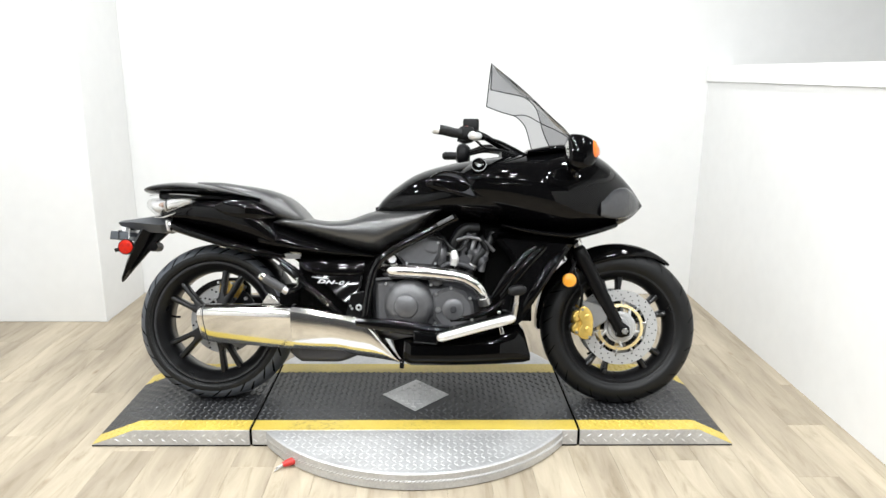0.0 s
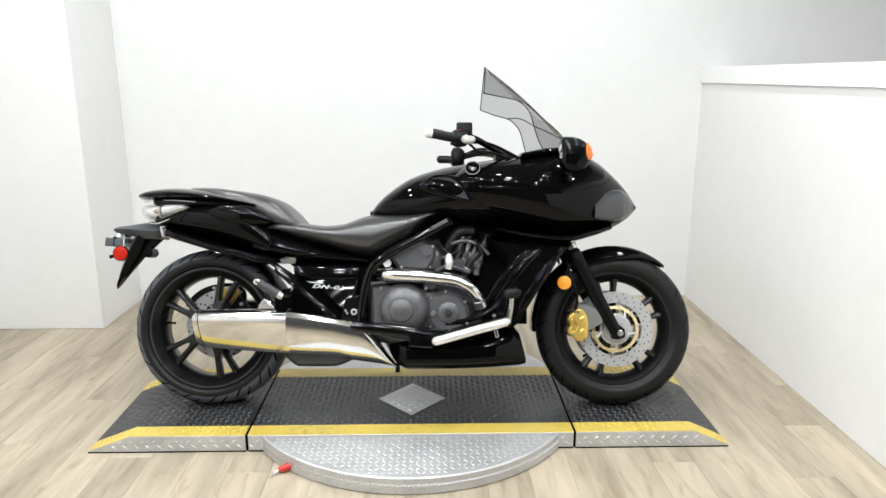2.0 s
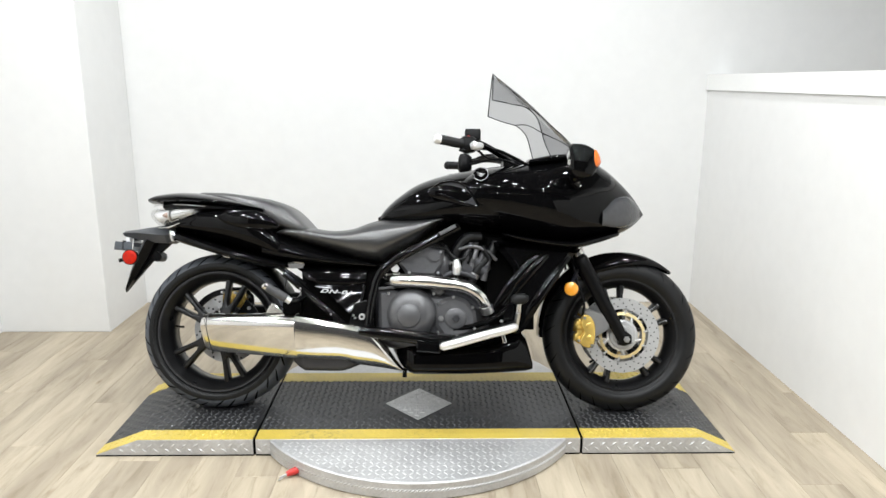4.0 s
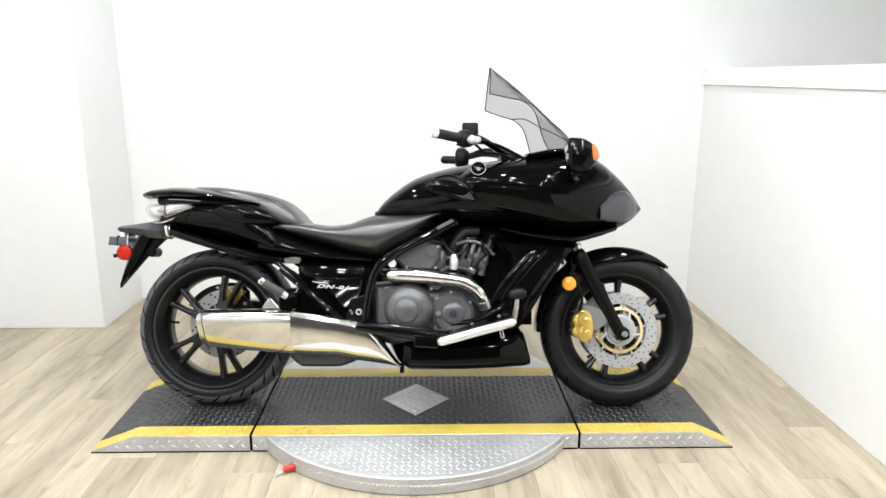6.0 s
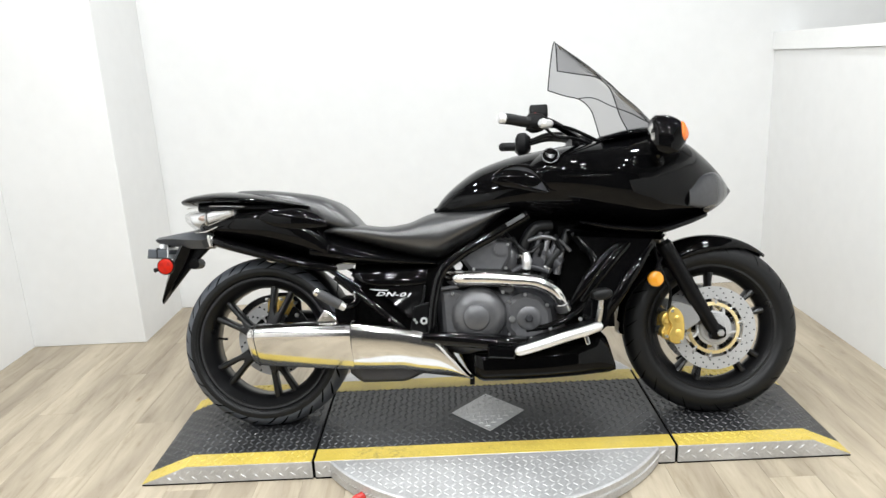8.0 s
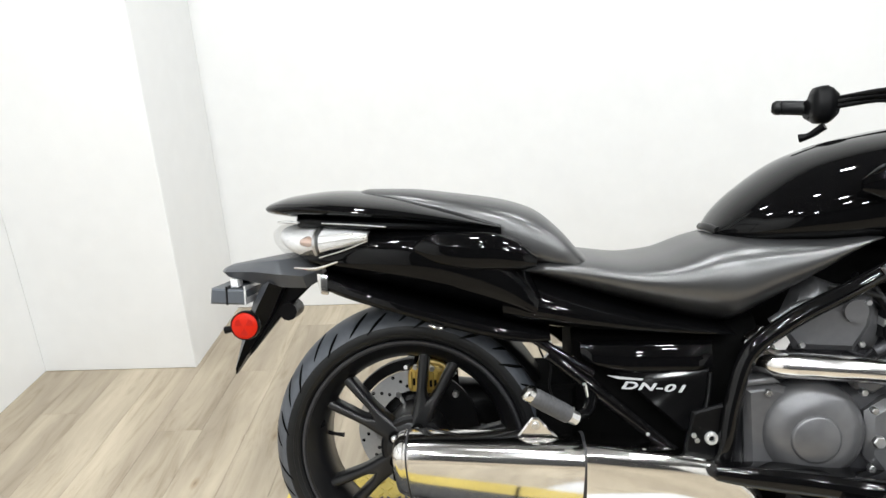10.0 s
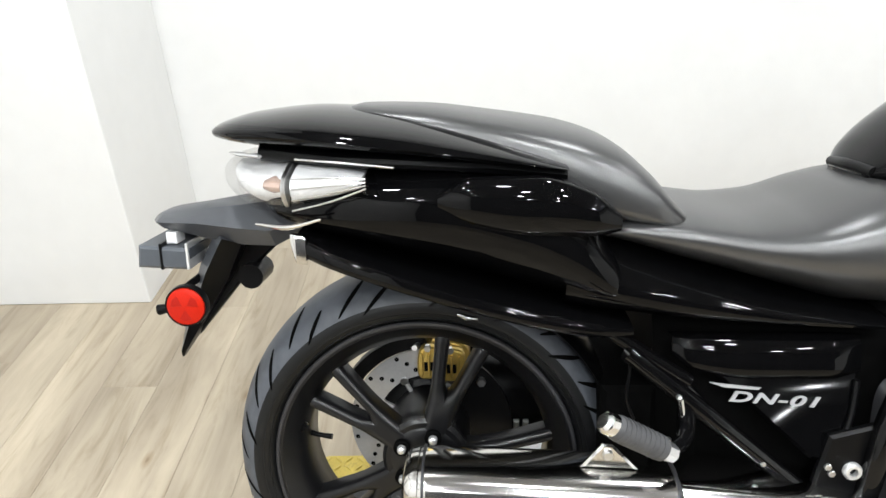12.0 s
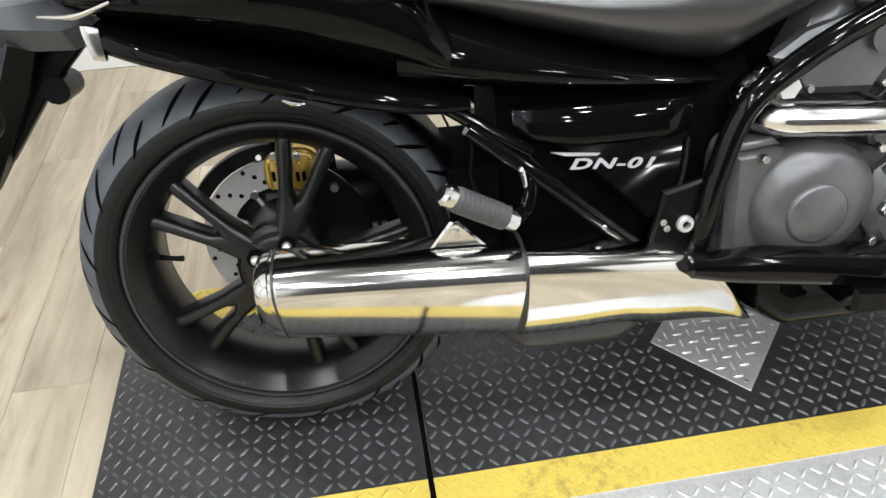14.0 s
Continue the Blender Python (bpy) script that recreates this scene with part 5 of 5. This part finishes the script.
    part("thin_cable", tube([(0.285, s * 0.165, 0.552), (0.291, s * 0.172, 0.515), (0.287, s * 0.176, 0.475), (0.300, s * 0.172, 0.440)], 0.0024, 6), SATIN, frame_ob)
    part("peg_pin", tube([(0.322, s * 0.262, 0.462), (0.322, s * 0.262, 0.432)], 0.0045, 8), STEEL, peg)
    part("tail_stay", tube([(0.25, s * 0.172, 0.578), (0.33, s * 0.176, 0.525), (0.37, s * 0.178, 0.50)], 0.010), FRAME_PAINT, frame_ob)
# tight black shell in place of the body's shadow on the forward tread
part("tread_shade", lathe([(0.300, -0.088), (0.309, -0.076), (0.3125, -0.05), (0.3125, 0.05), (0.309, 0.076), (0.300, 0.088), (0.303, 0.091), (0.312, 0.079), (0.3160, 0.05), (0.3160, -0.05), (0.312, -0.079), (0.303, -0.091)], AX_R, 32, True, -2, 62), SATIN, bike, "black shell close over the tyre, darkening its shaded tread")

text = bpy.data.curves.new("letters", "FONT")
text.body, text.size, text.extrude, text.shear, text.align_x, text.space_character = "DN-01", 0.033, 0.0012, 0.3, "CENTER", 1.12
text.offset = 0.0009
tmp = new("letters", text)
bpy.context.view_layer.update()
lettering = bpy.data.meshes.new_from_object(tmp.evaluated_get(bpy.context.evaluated_depsgraph_get()))
bpy.data.objects.remove(tmp)
letters = part("lettering", lettering, WHITEINK, bike, "silver slanted model lettering")
letters.matrix_basis = pose(0.484, -0.1790, 0.4675, 76.5) @ Matrix.Rotation(radians(-4), 4, "Z") @ Matrix.Diagonal((1.20, 0.60, 1.0, 1.0))
part("lettering_flash", splayed(slab([(0.399, 0.496), (0.469, 0.489), (0.464, 0.486), (0.419, 0.489)], -0.179, -0.1765, 0.0006), -1), WHITEINK, bike)

# engine
eng = part("engine", hull([(0.625, 0.30, 0.50, 0.13, 0.5), (0.66, 0.26, 0.50, 0.175, 0.5), (0.78, 0.24, 0.50, 0.185, 0.5), (0.95, 0.24, 0.48, 0.185, 0.5), (1.04, 0.27, 0.44, 0.16, 0.5), (1.08, 0.30, 0.40, 0.12, 0.5)], 26, 40, 5, 5), CASTD, bike, "dark grey cast aluminium engine")
part("clutch_housing", lathe([(0.0005, -0.228), (0.052, -0.228), (0.072, -0.222), (0.090, -0.206), (0.096, -0.19), (0.098, -0.17), (0.0005, -0.17)], (0.775, 0, 0.392), 56), CAST, eng, "round grey engine cover")
part("cover_cap", lathe([(0.0005, -0.2345), (0.040, -0.2345), (0.044, -0.232), (0.046, -0.226), (0.0005, -0.226)], (0.768, 0, 0.388), 48), CAST, eng)
part("rear_cover", slab([(0.648, 0.478), (0.70, 0.484), (0.75, 0.47), (0.75, 0.33), (0.70, 0.315), (0.655, 0.318)], -0.20, -0.17, 0.012), CAST, eng)
part("cover_ledge", slab([(0.648, 0.492), (0.70, 0.498), (0.712, 0.488), (0.65, 0.482)], -0.205, -0.16, 0.003), CAST, eng)
part("front_cover", slab([(0.868, 0.43), (0.90, 0.452), (0.935, 0.465), (0.985, 0.448), (1.02, 0.405), (1.025, 0.36), (1.0, 0.318), (0.95, 0.302), (0.895, 0.308), (0.868, 0.345)], -0.208, -0.16, 0.014), CAST, eng)
part("timing_cap", lathe([(0.0005, -0.219), (0.010, -0.219), (0.012, -0.215), (0.034, -0.215), (0.040, -0.212), (0.042, -0.206), (0.0005, -0.206)], (0.945, 0, 0.378), 40), CAST, eng)
part("timing_plug", lathe([(0.0005, -0.223), (0.011, -0.223), (0.014, -0.219), (0.0005, -0.215)], (0.945, 0, 0.378), 6), CASTD, eng)
part("oil_bolt", disc(0.012, -0.218, -0.205, (0.888, 0, 0.376), 6, 0.002), STEEL, eng)
for bx, bz in ((0.880, 0.435), (0.935, 0.458), (1.008, 0.42), (1.015, 0.34), (0.95, 0.31), (0.878, 0.325), (0.86, 0.47), (0.69, 0.47), (0.70, 0.325)):
    part("case_bolt", disc(0.0065, -0.214, -0.20, (bx, 0, bz), 6, 0.001), STEEL, eng)


def barrel(x, z, angle, y0, y1, fins, name, mat):
    m = pose(x, 0, z, 0, -angle)
    thing = part(name, turned(box(-0.07, 0.07, y0, y1, 0.0, 0.13, 0.012), m), mat, eng)
    for k in range(fins):
        part("fin", turned(box(-0.078, 0.078, y0 - 0.008, y1 + 0.008, 0.012 + 0.015 * k, 0.018 + 0.015 * k, 0.002), m), mat, thing)
    return thing, m


rear_cyl, mr = barrel(0.80, 0.475, -22, -0.13, 0.13, 5, "rear_cylinder", CASTD)
part("head_cover", turned(hull([(-0.085, 0.085, 0.16, 0.13, 0.4), (-0.06, 0.08, 0.19, 0.145, 0.4), (0.05, 0.08, 0.19, 0.145, 0.4), (0.085, 0.085, 0.155, 0.13, 0.4)], 14, 28, 4.5, 4.5), mr), CAST, rear_cyl, "grey cylinder head cover")
part("head_plate", slab([(0.712, 0.595), (0.755, 0.625), (0.835, 0.650), (0.90, 0.645), (0.895, 0.585), (0.865, 0.535), (0.755, 0.54)], -0.165, -0.125, 0.012), CAST, rear_cyl)
front_cyl, mf = barrel(0.965, 0.45, 42, -0.12, 0.12, 6, "front_cylinder", CASTD)
part("head_cover", turned(hull([(-0.085, 0.12, 0.19, 0.12, 0.4), (-0.05, 0.115, 0.23, 0.138, 0.4), (0.05, 0.115, 0.23, 0.138, 0.4), (0.085, 0.12, 0.19, 0.12, 0.4)], 14, 28, 4.5, 4.5), mf), CASTD, front_cyl)
part("intake_hose", tube([(0.935, -0.13, 0.56), (0.945, -0.145, 0.63), (0.985, -0.145, 0.685), (1.04, -0.13, 0.69)], 0.020, 14), RUBBER, eng, "black rubber intake hose")
part("intake_hose", tube([(0.965, -0.125, 0.60), (0.99, -0.135, 0.645), (1.03, -0.13, 0.665)], 0.014, 12), RUBBER, eng)
part("coolant_hose", tube([(1.005, -0.15, 0.515), (1.03, -0.155, 0.565), (1.075, -0.15, 0.62), (1.10, -0.14, 0.67)], 0.017, 14), RUBBER, eng)
part("throttle_body", tube([(1.02, -0.14, 0.60), (1.06, -0.145, 0.55)], 0.026, 16), CASTD, eng)
part("injector", tube([(1.045, -0.16, 0.655), (1.075, -0.165, 0.60)], 0.012, 10), SATIN, eng)
part("wire_loom", tube([(0.87, -0.14, 0.68), (0.93, -0.15, 0.60), (0.93, -0.15, 0.56), (0.95, -0.16, 0.53)], 0.007), SATIN, eng)
part("cooling_pipe", tube([(0.90, -0.165, 0.535), (0.93, -0.17, 0.55), (0.985, -0.168, 0.545), (1.02, -0.165, 0.53)], 0.011, 12), CASTD, eng)
part("hose_clamp", tube([(1.012, -0.152, 0.532), (1.020, -0.153, 0.548)], 0.0195, 14), STEEL, eng)
part("hose_clamp", tube([(0.938, -0.135, 0.582), (0.940, -0.139, 0.596)], 0.0225, 14), STEEL, eng)
part("valve_cap", tube([(0.985, -0.125, 0.56), (0.985, -0.165, 0.56)], 0.024, 18), CASTD, eng)
part("valve_cap", tube([(0.86, -0.135, 0.615), (0.86, -0.176, 0.615)], 0.022, 18), CAST, eng)
part("sensor", box(0.985, 1.012, -0.165, -0.13, 0.588, 0.635, 0.004), SATIN, eng)
part("spark_lead", tube([(0.905, -0.15, 0.655), (0.925, -0.17, 0.62), (0.955, -0.172, 0.60), (0.985, -0.165, 0.615), (1.0, -0.15, 0.66)], 0.0055), RUBBER, eng)
part("spark_lead", tube([(0.82, -0.15, 0.66), (0.86, -0.165, 0.655), (0.91, -0.16, 0.64)], 0.005), RUBBER, eng)
for bx, bz in ((0.735, 0.60), (0.80, 0.632), (0.885, 0.63), (0.875, 0.55), (0.765, 0.55)):
    part("head_bolt", disc(0.006, -0.171, -0.163, (bx, 0, bz), 6, 0.001), STEEL, eng)
part("case_rib", tube([(0.655, -0.20, 0.322), (0.74, -0.203, 0.302), (0.84, -0.203, 0.296), (0.90, -0.203, 0.304)], 0.006), STEEL, eng)
part("case_step", slab([(0.845, 0.492), (0.90, 0.492), (0.905, 0.475), (0.885, 0.462), (0.855, 0.470)], -0.195, -0.16, 0.006), CAST, eng)
part("exhaust_flange", lathe([(0.016, -0.170), (0.030, -0.170), (0.034, -0.164), (0.034, -0.150), (0.016, -0.150)], (0.69, 0, 0.545), 20), CHROME, eng, "bright exhaust flange")
for dx, dz in ((-0.030, 0.012), (0.030, -0.010), (-0.004, 0.036)):
    part("flange_nut", disc(0.0075, -0.185, -0.165, (0.69 + dx, 0, 0.548 + dz), 6, 0.001), CHROME, eng)
for k in range(4):
    cx = 0.985 + 0.026 * k
    cz = 0.612 - 0.012 * k
    post = part("coil_post", tube([(cx - 0.012, -0.150, cz - 0.055), (cx, -0.154, cz), (cx + 0.018, -0.150, cz + 0.055)], [0.013, 0.012, 0.010], 12), CAST if k % 2 else CASTD, eng)
    part("coil_collar", tube([(cx - 0.003, -0.153, cz - 0.012), (cx + 0.002, -0.154, cz + 0.004)], 0.0155, 12), CASTD, post)
part("rail_pipe", tube([(0.955, -0.165, 0.64), (1.0, -0.168, 0.652), (1.06, -0.165, 0.636), (1.10, -0.155, 0.60)], 0.007), CAST, eng)
part("casting_boss", slab([(0.70, 0.505), (0.86, 0.512), (0.90, 0.50), (0.885, 0.488), (0.70, 0.49)], -0.19, -0.15, 0.006), CAST, eng)
part("plug_cap", tube([(0.945, -0.175, 0.545), (0.948, -0.18, 0.572), (0.945, -0.178, 0.60)], [0.015, 0.018, 0.010]), SATINALU, eng, "bright plug cap")
part("stay_bolt", tube([(0.712, -0.17, 0.565), (0.712, -0.205, 0.565)], 0.016, 6), SATINALU, eng)
part("frame_badge", slab([(0.885, 0.690), (0.945, 0.722), (0.938, 0.734), (0.878, 0.702)], -0.228, -0.216, 0.002), CAST, bike, "bare cast lug on the frame tube")

# exhaust
header = part("header_pipe", tube([(0.685, -0.165, 0.524), (0.712, -0.196, 0.522), (0.77, -0.210, 0.520), (0.90, -0.218, 0.510), (0.985, -0.218, 0.496), (1.032, -0.214, 0.468), (1.056, -0.202, 0.432), (1.064, -0.18, 0.395)], [0.0245, 0.0245, 0.024, 0.0235, 0.0235, 0.0235, 0.023, 0.022], 24), PIPE, bike, "chrome exhaust header pipe")
part("pipe_clamp", tube([(1.058, -0.20, 0.425), (1.066, -0.19, 0.40)], 0.0255, 20), STEEL, header)

def inward(p):
    """The silencer runs closer to the wheel at its rear end."""
    return [(x, y + 0.075 * (0.345 - x) + 0.006 - 0.14 * (z - 0.31), z + 0.006) for x, y, z in p[0]], p[1]


def drawn_in(p):
    """The shield bends in under the frame towards its tip."""
    return [(x, y + 0.006 + 0.050 * max(0.0, (x - 0.345) / 0.42) ** 1.1 - 0.14 * (z - 0.31), z + 0.006) for x, y, z in p[0]], p[1]


muffler = part("muffler", inward(hull([(-0.002, 0.240, 0.378, 0.058, 0.72), (0.012, 0.236, 0.382, 0.061, 0.72), (0.10, 0.229, 0.384, 0.062, 0.72), (0.345, 0.214, 0.384, 0.063, 0.72)], 24, 56, 2.3, 1.22, -0.205)), BRUSHED, bike, "polished steel muffler")
part("end_cap", inward(hull([(-0.021, 0.258, 0.364, 0.044, 0.72), (-0.018, 0.250, 0.372, 0.053, 0.72), (-0.010, 0.243, 0.378, 0.058, 0.72), (0.0, 0.239, 0.381, 0.0595, 0.72)], 12, 56, 2.3, 1.22, -0.205)), BRUSHED, muffler, "chrome muffler end cap")
part("outlet", inward(hull([(-0.024, 0.278, 0.35, 0.028, 0.5), (-0.018, 0.278, 0.35, 0.028, 0.5)], 3, 24, 3, 3, -0.205)), DARKGAP, muffler)
part("seam", inward(hull([(0.006, 0.235, 0.383, 0.0615, 0.72), (0.009, 0.235, 0.383, 0.0615, 0.72)], 3, 56, 2.3, 1.22, -0.205)), CASTD, muffler)
part("strap", inward(hull([(0.343, 0.2125, 0.3855, 0.0645, 0.72), (0.348, 0.2125, 0.3855, 0.0645, 0.72)], 3, 56, 2.3, 1.22, -0.205)), CASTD, muffler)
part("heat_shield", drawn_in(hull([(0.347, 0.214, 0.384, 0.063, 0.56), (0.42, 0.208, 0.372, 0.063, 0.56), (0.50, 0.204, 0.358, 0.062, 0.56), (0.57, 0.190, 0.344, 0.060, 0.52), (0.62, 0.182, 0.326, 0.058, 0.52), (0.67, 0.174, 0.270, 0.052, 0.52), (0.71, 0.167, 0.210, 0.040, 0.52), (0.735, 0.1615, 0.178, 0.024, 0.52), (0.748, 0.159, 0.1625, 0.010, 0.52)], 44, 72, 4.5, 1.6, -0.208)), BRUSHED, muffler, "chrome heat shield tapering to a point")
part("hanger", inward(slab([(0.222, 0.385), (0.298, 0.385), (0.262, 0.424), (0.249, 0.424)], -0.222, -0.212, 0.003)), CHROME, muffler, "triangular chrome hanger")
part("hanger_bolt", inward(disc(0.007, -0.228, -0.22, (0.256, 0, 0.409), 8, 0.001)), STEEL, muffler)
part("exhaust_box", hull([(0.32, 0.195, 0.25, 0.06, 0.5), (0.37, 0.165, 0.27, 0.09, 0.5), (0.50, 0.165, 0.27, 0.09, 0.5), (0.58, 0.19, 0.26, 0.06, 0.5)], 16, 28, 4, 4, -0.09), CASTD, bike, "dull grey exhaust chamber")

part("stand_foot", tube([(0.745, -0.06, 0.17), (0.744, -0.062, 0.132)], 0.009, 10), SATIN, bike)

# belly, foot boards and shrouds
part("swing_arm", box(0.02, 0.42, -0.118, -0.100, 0.285, 0.345, 0.006), FRAME_PAINT, bike, "black swing arm")
# filler coloured near-black for the deep shade behind the wheel
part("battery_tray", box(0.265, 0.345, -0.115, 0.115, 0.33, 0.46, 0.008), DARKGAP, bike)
part("belly_pan", hull([(0.70, 0.235, 0.30, 0.10, 0.5), (0.74, 0.175, 0.305, 0.16, 0.45), (0.79, 0.150, 0.300, 0.192, 0.4), (0.95, 0.152, 0.300, 0.192, 0.4), (1.10, 0.156, 0.315, 0.178, 0.4), (1.18, 0.160, 0.330, 0.160, 0.4), (1.222, 0.163, 0.300, 0.145, 0.35), (1.245, 0.172, 0.215, 0.13, 0.4)], 44, 44, 3, 3.4), GLOSS, bike, "glossy black belly pan")
for s in (-1, 1):
    board = part("foot_board", slab([(0.885, s * 0.318), (0.905, s * 0.333), (1.148, s * 0.333), (1.163, s * 0.318), (1.175, s * 0.22), (1.15, s * 0.19), (0.90, s * 0.19), (0.86, s * 0.23)], -0.010, 0.012, 0.006, "z"), SATIN, bike, "black foot board with chrome rail")
    board.matrix_basis = pose(0, 0, 0) @ Matrix.Translation((1.04, 0, 0.325)) @ Matrix.Rotation(radians(-15.5), 4, "Y") @ Matrix.Translation((-1.04, 0, 0))
    part("board_rail", tube([(0.885, s * 0.334, 0), (0.895, s * 0.339, 0), (1.04, s * 0.340, 0), (1.156, s * 0.339, 0), (1.168, s * 0.332, 0)], [0.009, 0.014, 0.0145, 0.014, 0.010], 16, 5, 1.1), SATINALU, board, "bright metal board rail")
    part("drop_tab", box(1.105, 1.118, s * 0.334 - 0.004, s * 0.334 + 0.004, -0.045, -0.005, 0.002), CHROME, board)
    part("board_arm", hull([(0.585, 0.315, 0.345, 0.018, 0.5), (0.66, 0.300, 0.345, 0.026, 0.5), (0.78, 0.285, 0.335, 0.035, 0.5), (0.88, 0.272, 0.325, 0.045, 0.5), (0.93, 0.285, 0.32, 0.04, 0.5)], 20, 24, 3, 3, s * 0.235), FRAME_PAINT, bike)
    part("arm_step", slab([(0.80, 0.262), (0.885, 0.255), (0.90, 0.29), (0.80, 0.30)], s * 0.20, s * 0.30, 0.006), GLOSS, bike)
    part("radiator_shroud", slab(rounded([(1.105, 0.672), (1.40, 0.650), (1.385, 0.612), (1.33, 0.535), (1.245, 0.395), (1.20, 0.330), (1.155, 0.325), (1.105, 0.375), (1.13, 0.44), (1.165, 0.50), (1.16, 0.57), (1.12, 0.62)]), s * 0.125, s * 0.205, 0.022), GLOSS, bike, "glossy black radiator shroud")
    part("shroud_fin", tube([(1.185, s * 0.185, 0.345), (1.245, s * 0.204, 0.44), (1.315, s * 0.204, 0.545), (1.365, s * 0.19, 0.615)], [0.008, 0.015, 0.015, 0.010], 14, 6, 1.4), GLOSS, bike)
    for q in range(2):
        part("shroud_blade", tube([(1.085 + 0.040 * q, s * 0.196, 0.415 + 0.012 * q), (1.150 + 0.040 * q, s * 0.206, 0.505 + 0.01 * q), (1.225 + 0.038 * q, s * 0.204, 0.590 + 0.008 * q), (1.285 + 0.034 * q, s * 0.192, 0.648)], [0.004, 0.008, 0.008, 0.005], 12, 5, 2.2), GLOSS, bike, "glossy black cooling blade")
    part("shroud_bolt", disc(0.007, s * 0.200, s * 0.212, (1.118, 0, 0.368), 10, 0.002), STEEL, bike)
    part("lower_rail", tube([(0.935, s * 0.20, 0.338), (1.02, s * 0.205, 0.352), (1.10, s * 0.20, 0.385), (1.14, s * 0.19, 0.42)], 0.011), FRAME_PAINT, bike)
# air box and radiator blackened likewise, shade set as colour
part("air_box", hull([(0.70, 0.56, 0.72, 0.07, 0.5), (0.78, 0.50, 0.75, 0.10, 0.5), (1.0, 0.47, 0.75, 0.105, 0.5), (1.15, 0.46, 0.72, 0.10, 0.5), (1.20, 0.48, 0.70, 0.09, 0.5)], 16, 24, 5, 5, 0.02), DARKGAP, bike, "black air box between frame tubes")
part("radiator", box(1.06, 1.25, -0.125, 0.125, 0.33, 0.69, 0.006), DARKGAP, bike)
pedal = part("brake_pedal", hull([(1.148, 0.442, 0.464, 0.03, 0.5), (1.166, 0.436, 0.474, 0.036, 0.5), (1.196, 0.440, 0.476, 0.034, 0.5), (1.209, 0.450, 0.468, 0.028, 0.5)], 8, 20, 5, 5, -0.280), RUBBER, bike, "rubber-padded brake pedal")
part("pedal_arm", tube([(1.178, -0.275, 0.442), (1.174, -0.262, 0.395), (1.166, -0.24, 0.345)], [0.009, 0.010, 0.012]), STEEL, pedal)


# ---------------------------------------------------------------- floor planks
PW_, PL_ = 0.152, 1.22
rows_n = 0
x = LEFT
while x < FAR:
    w = PW_
    y = FRONT + (rows_n * 0.37) % PL_ - PL_
    while y < BACK:
        y0, y1 = max(y, FRONT), min(y + PL_, BACK)
        if y1 - y0 > 0.02:
            n = slab([(0, 0), (w - 0.0005, 0), (w - 0.0005, y1 - y0 - 0.0005), (0, y1 - y0 - 0.0005)], -0.006, 0.0, 0.0007, "z")
            ob = part("plank", (n[0], n[1], 30), PLANK, floor)
            ob.location = (x, y0, 0)
        y += PL_
    x += w
    rows_n += 1
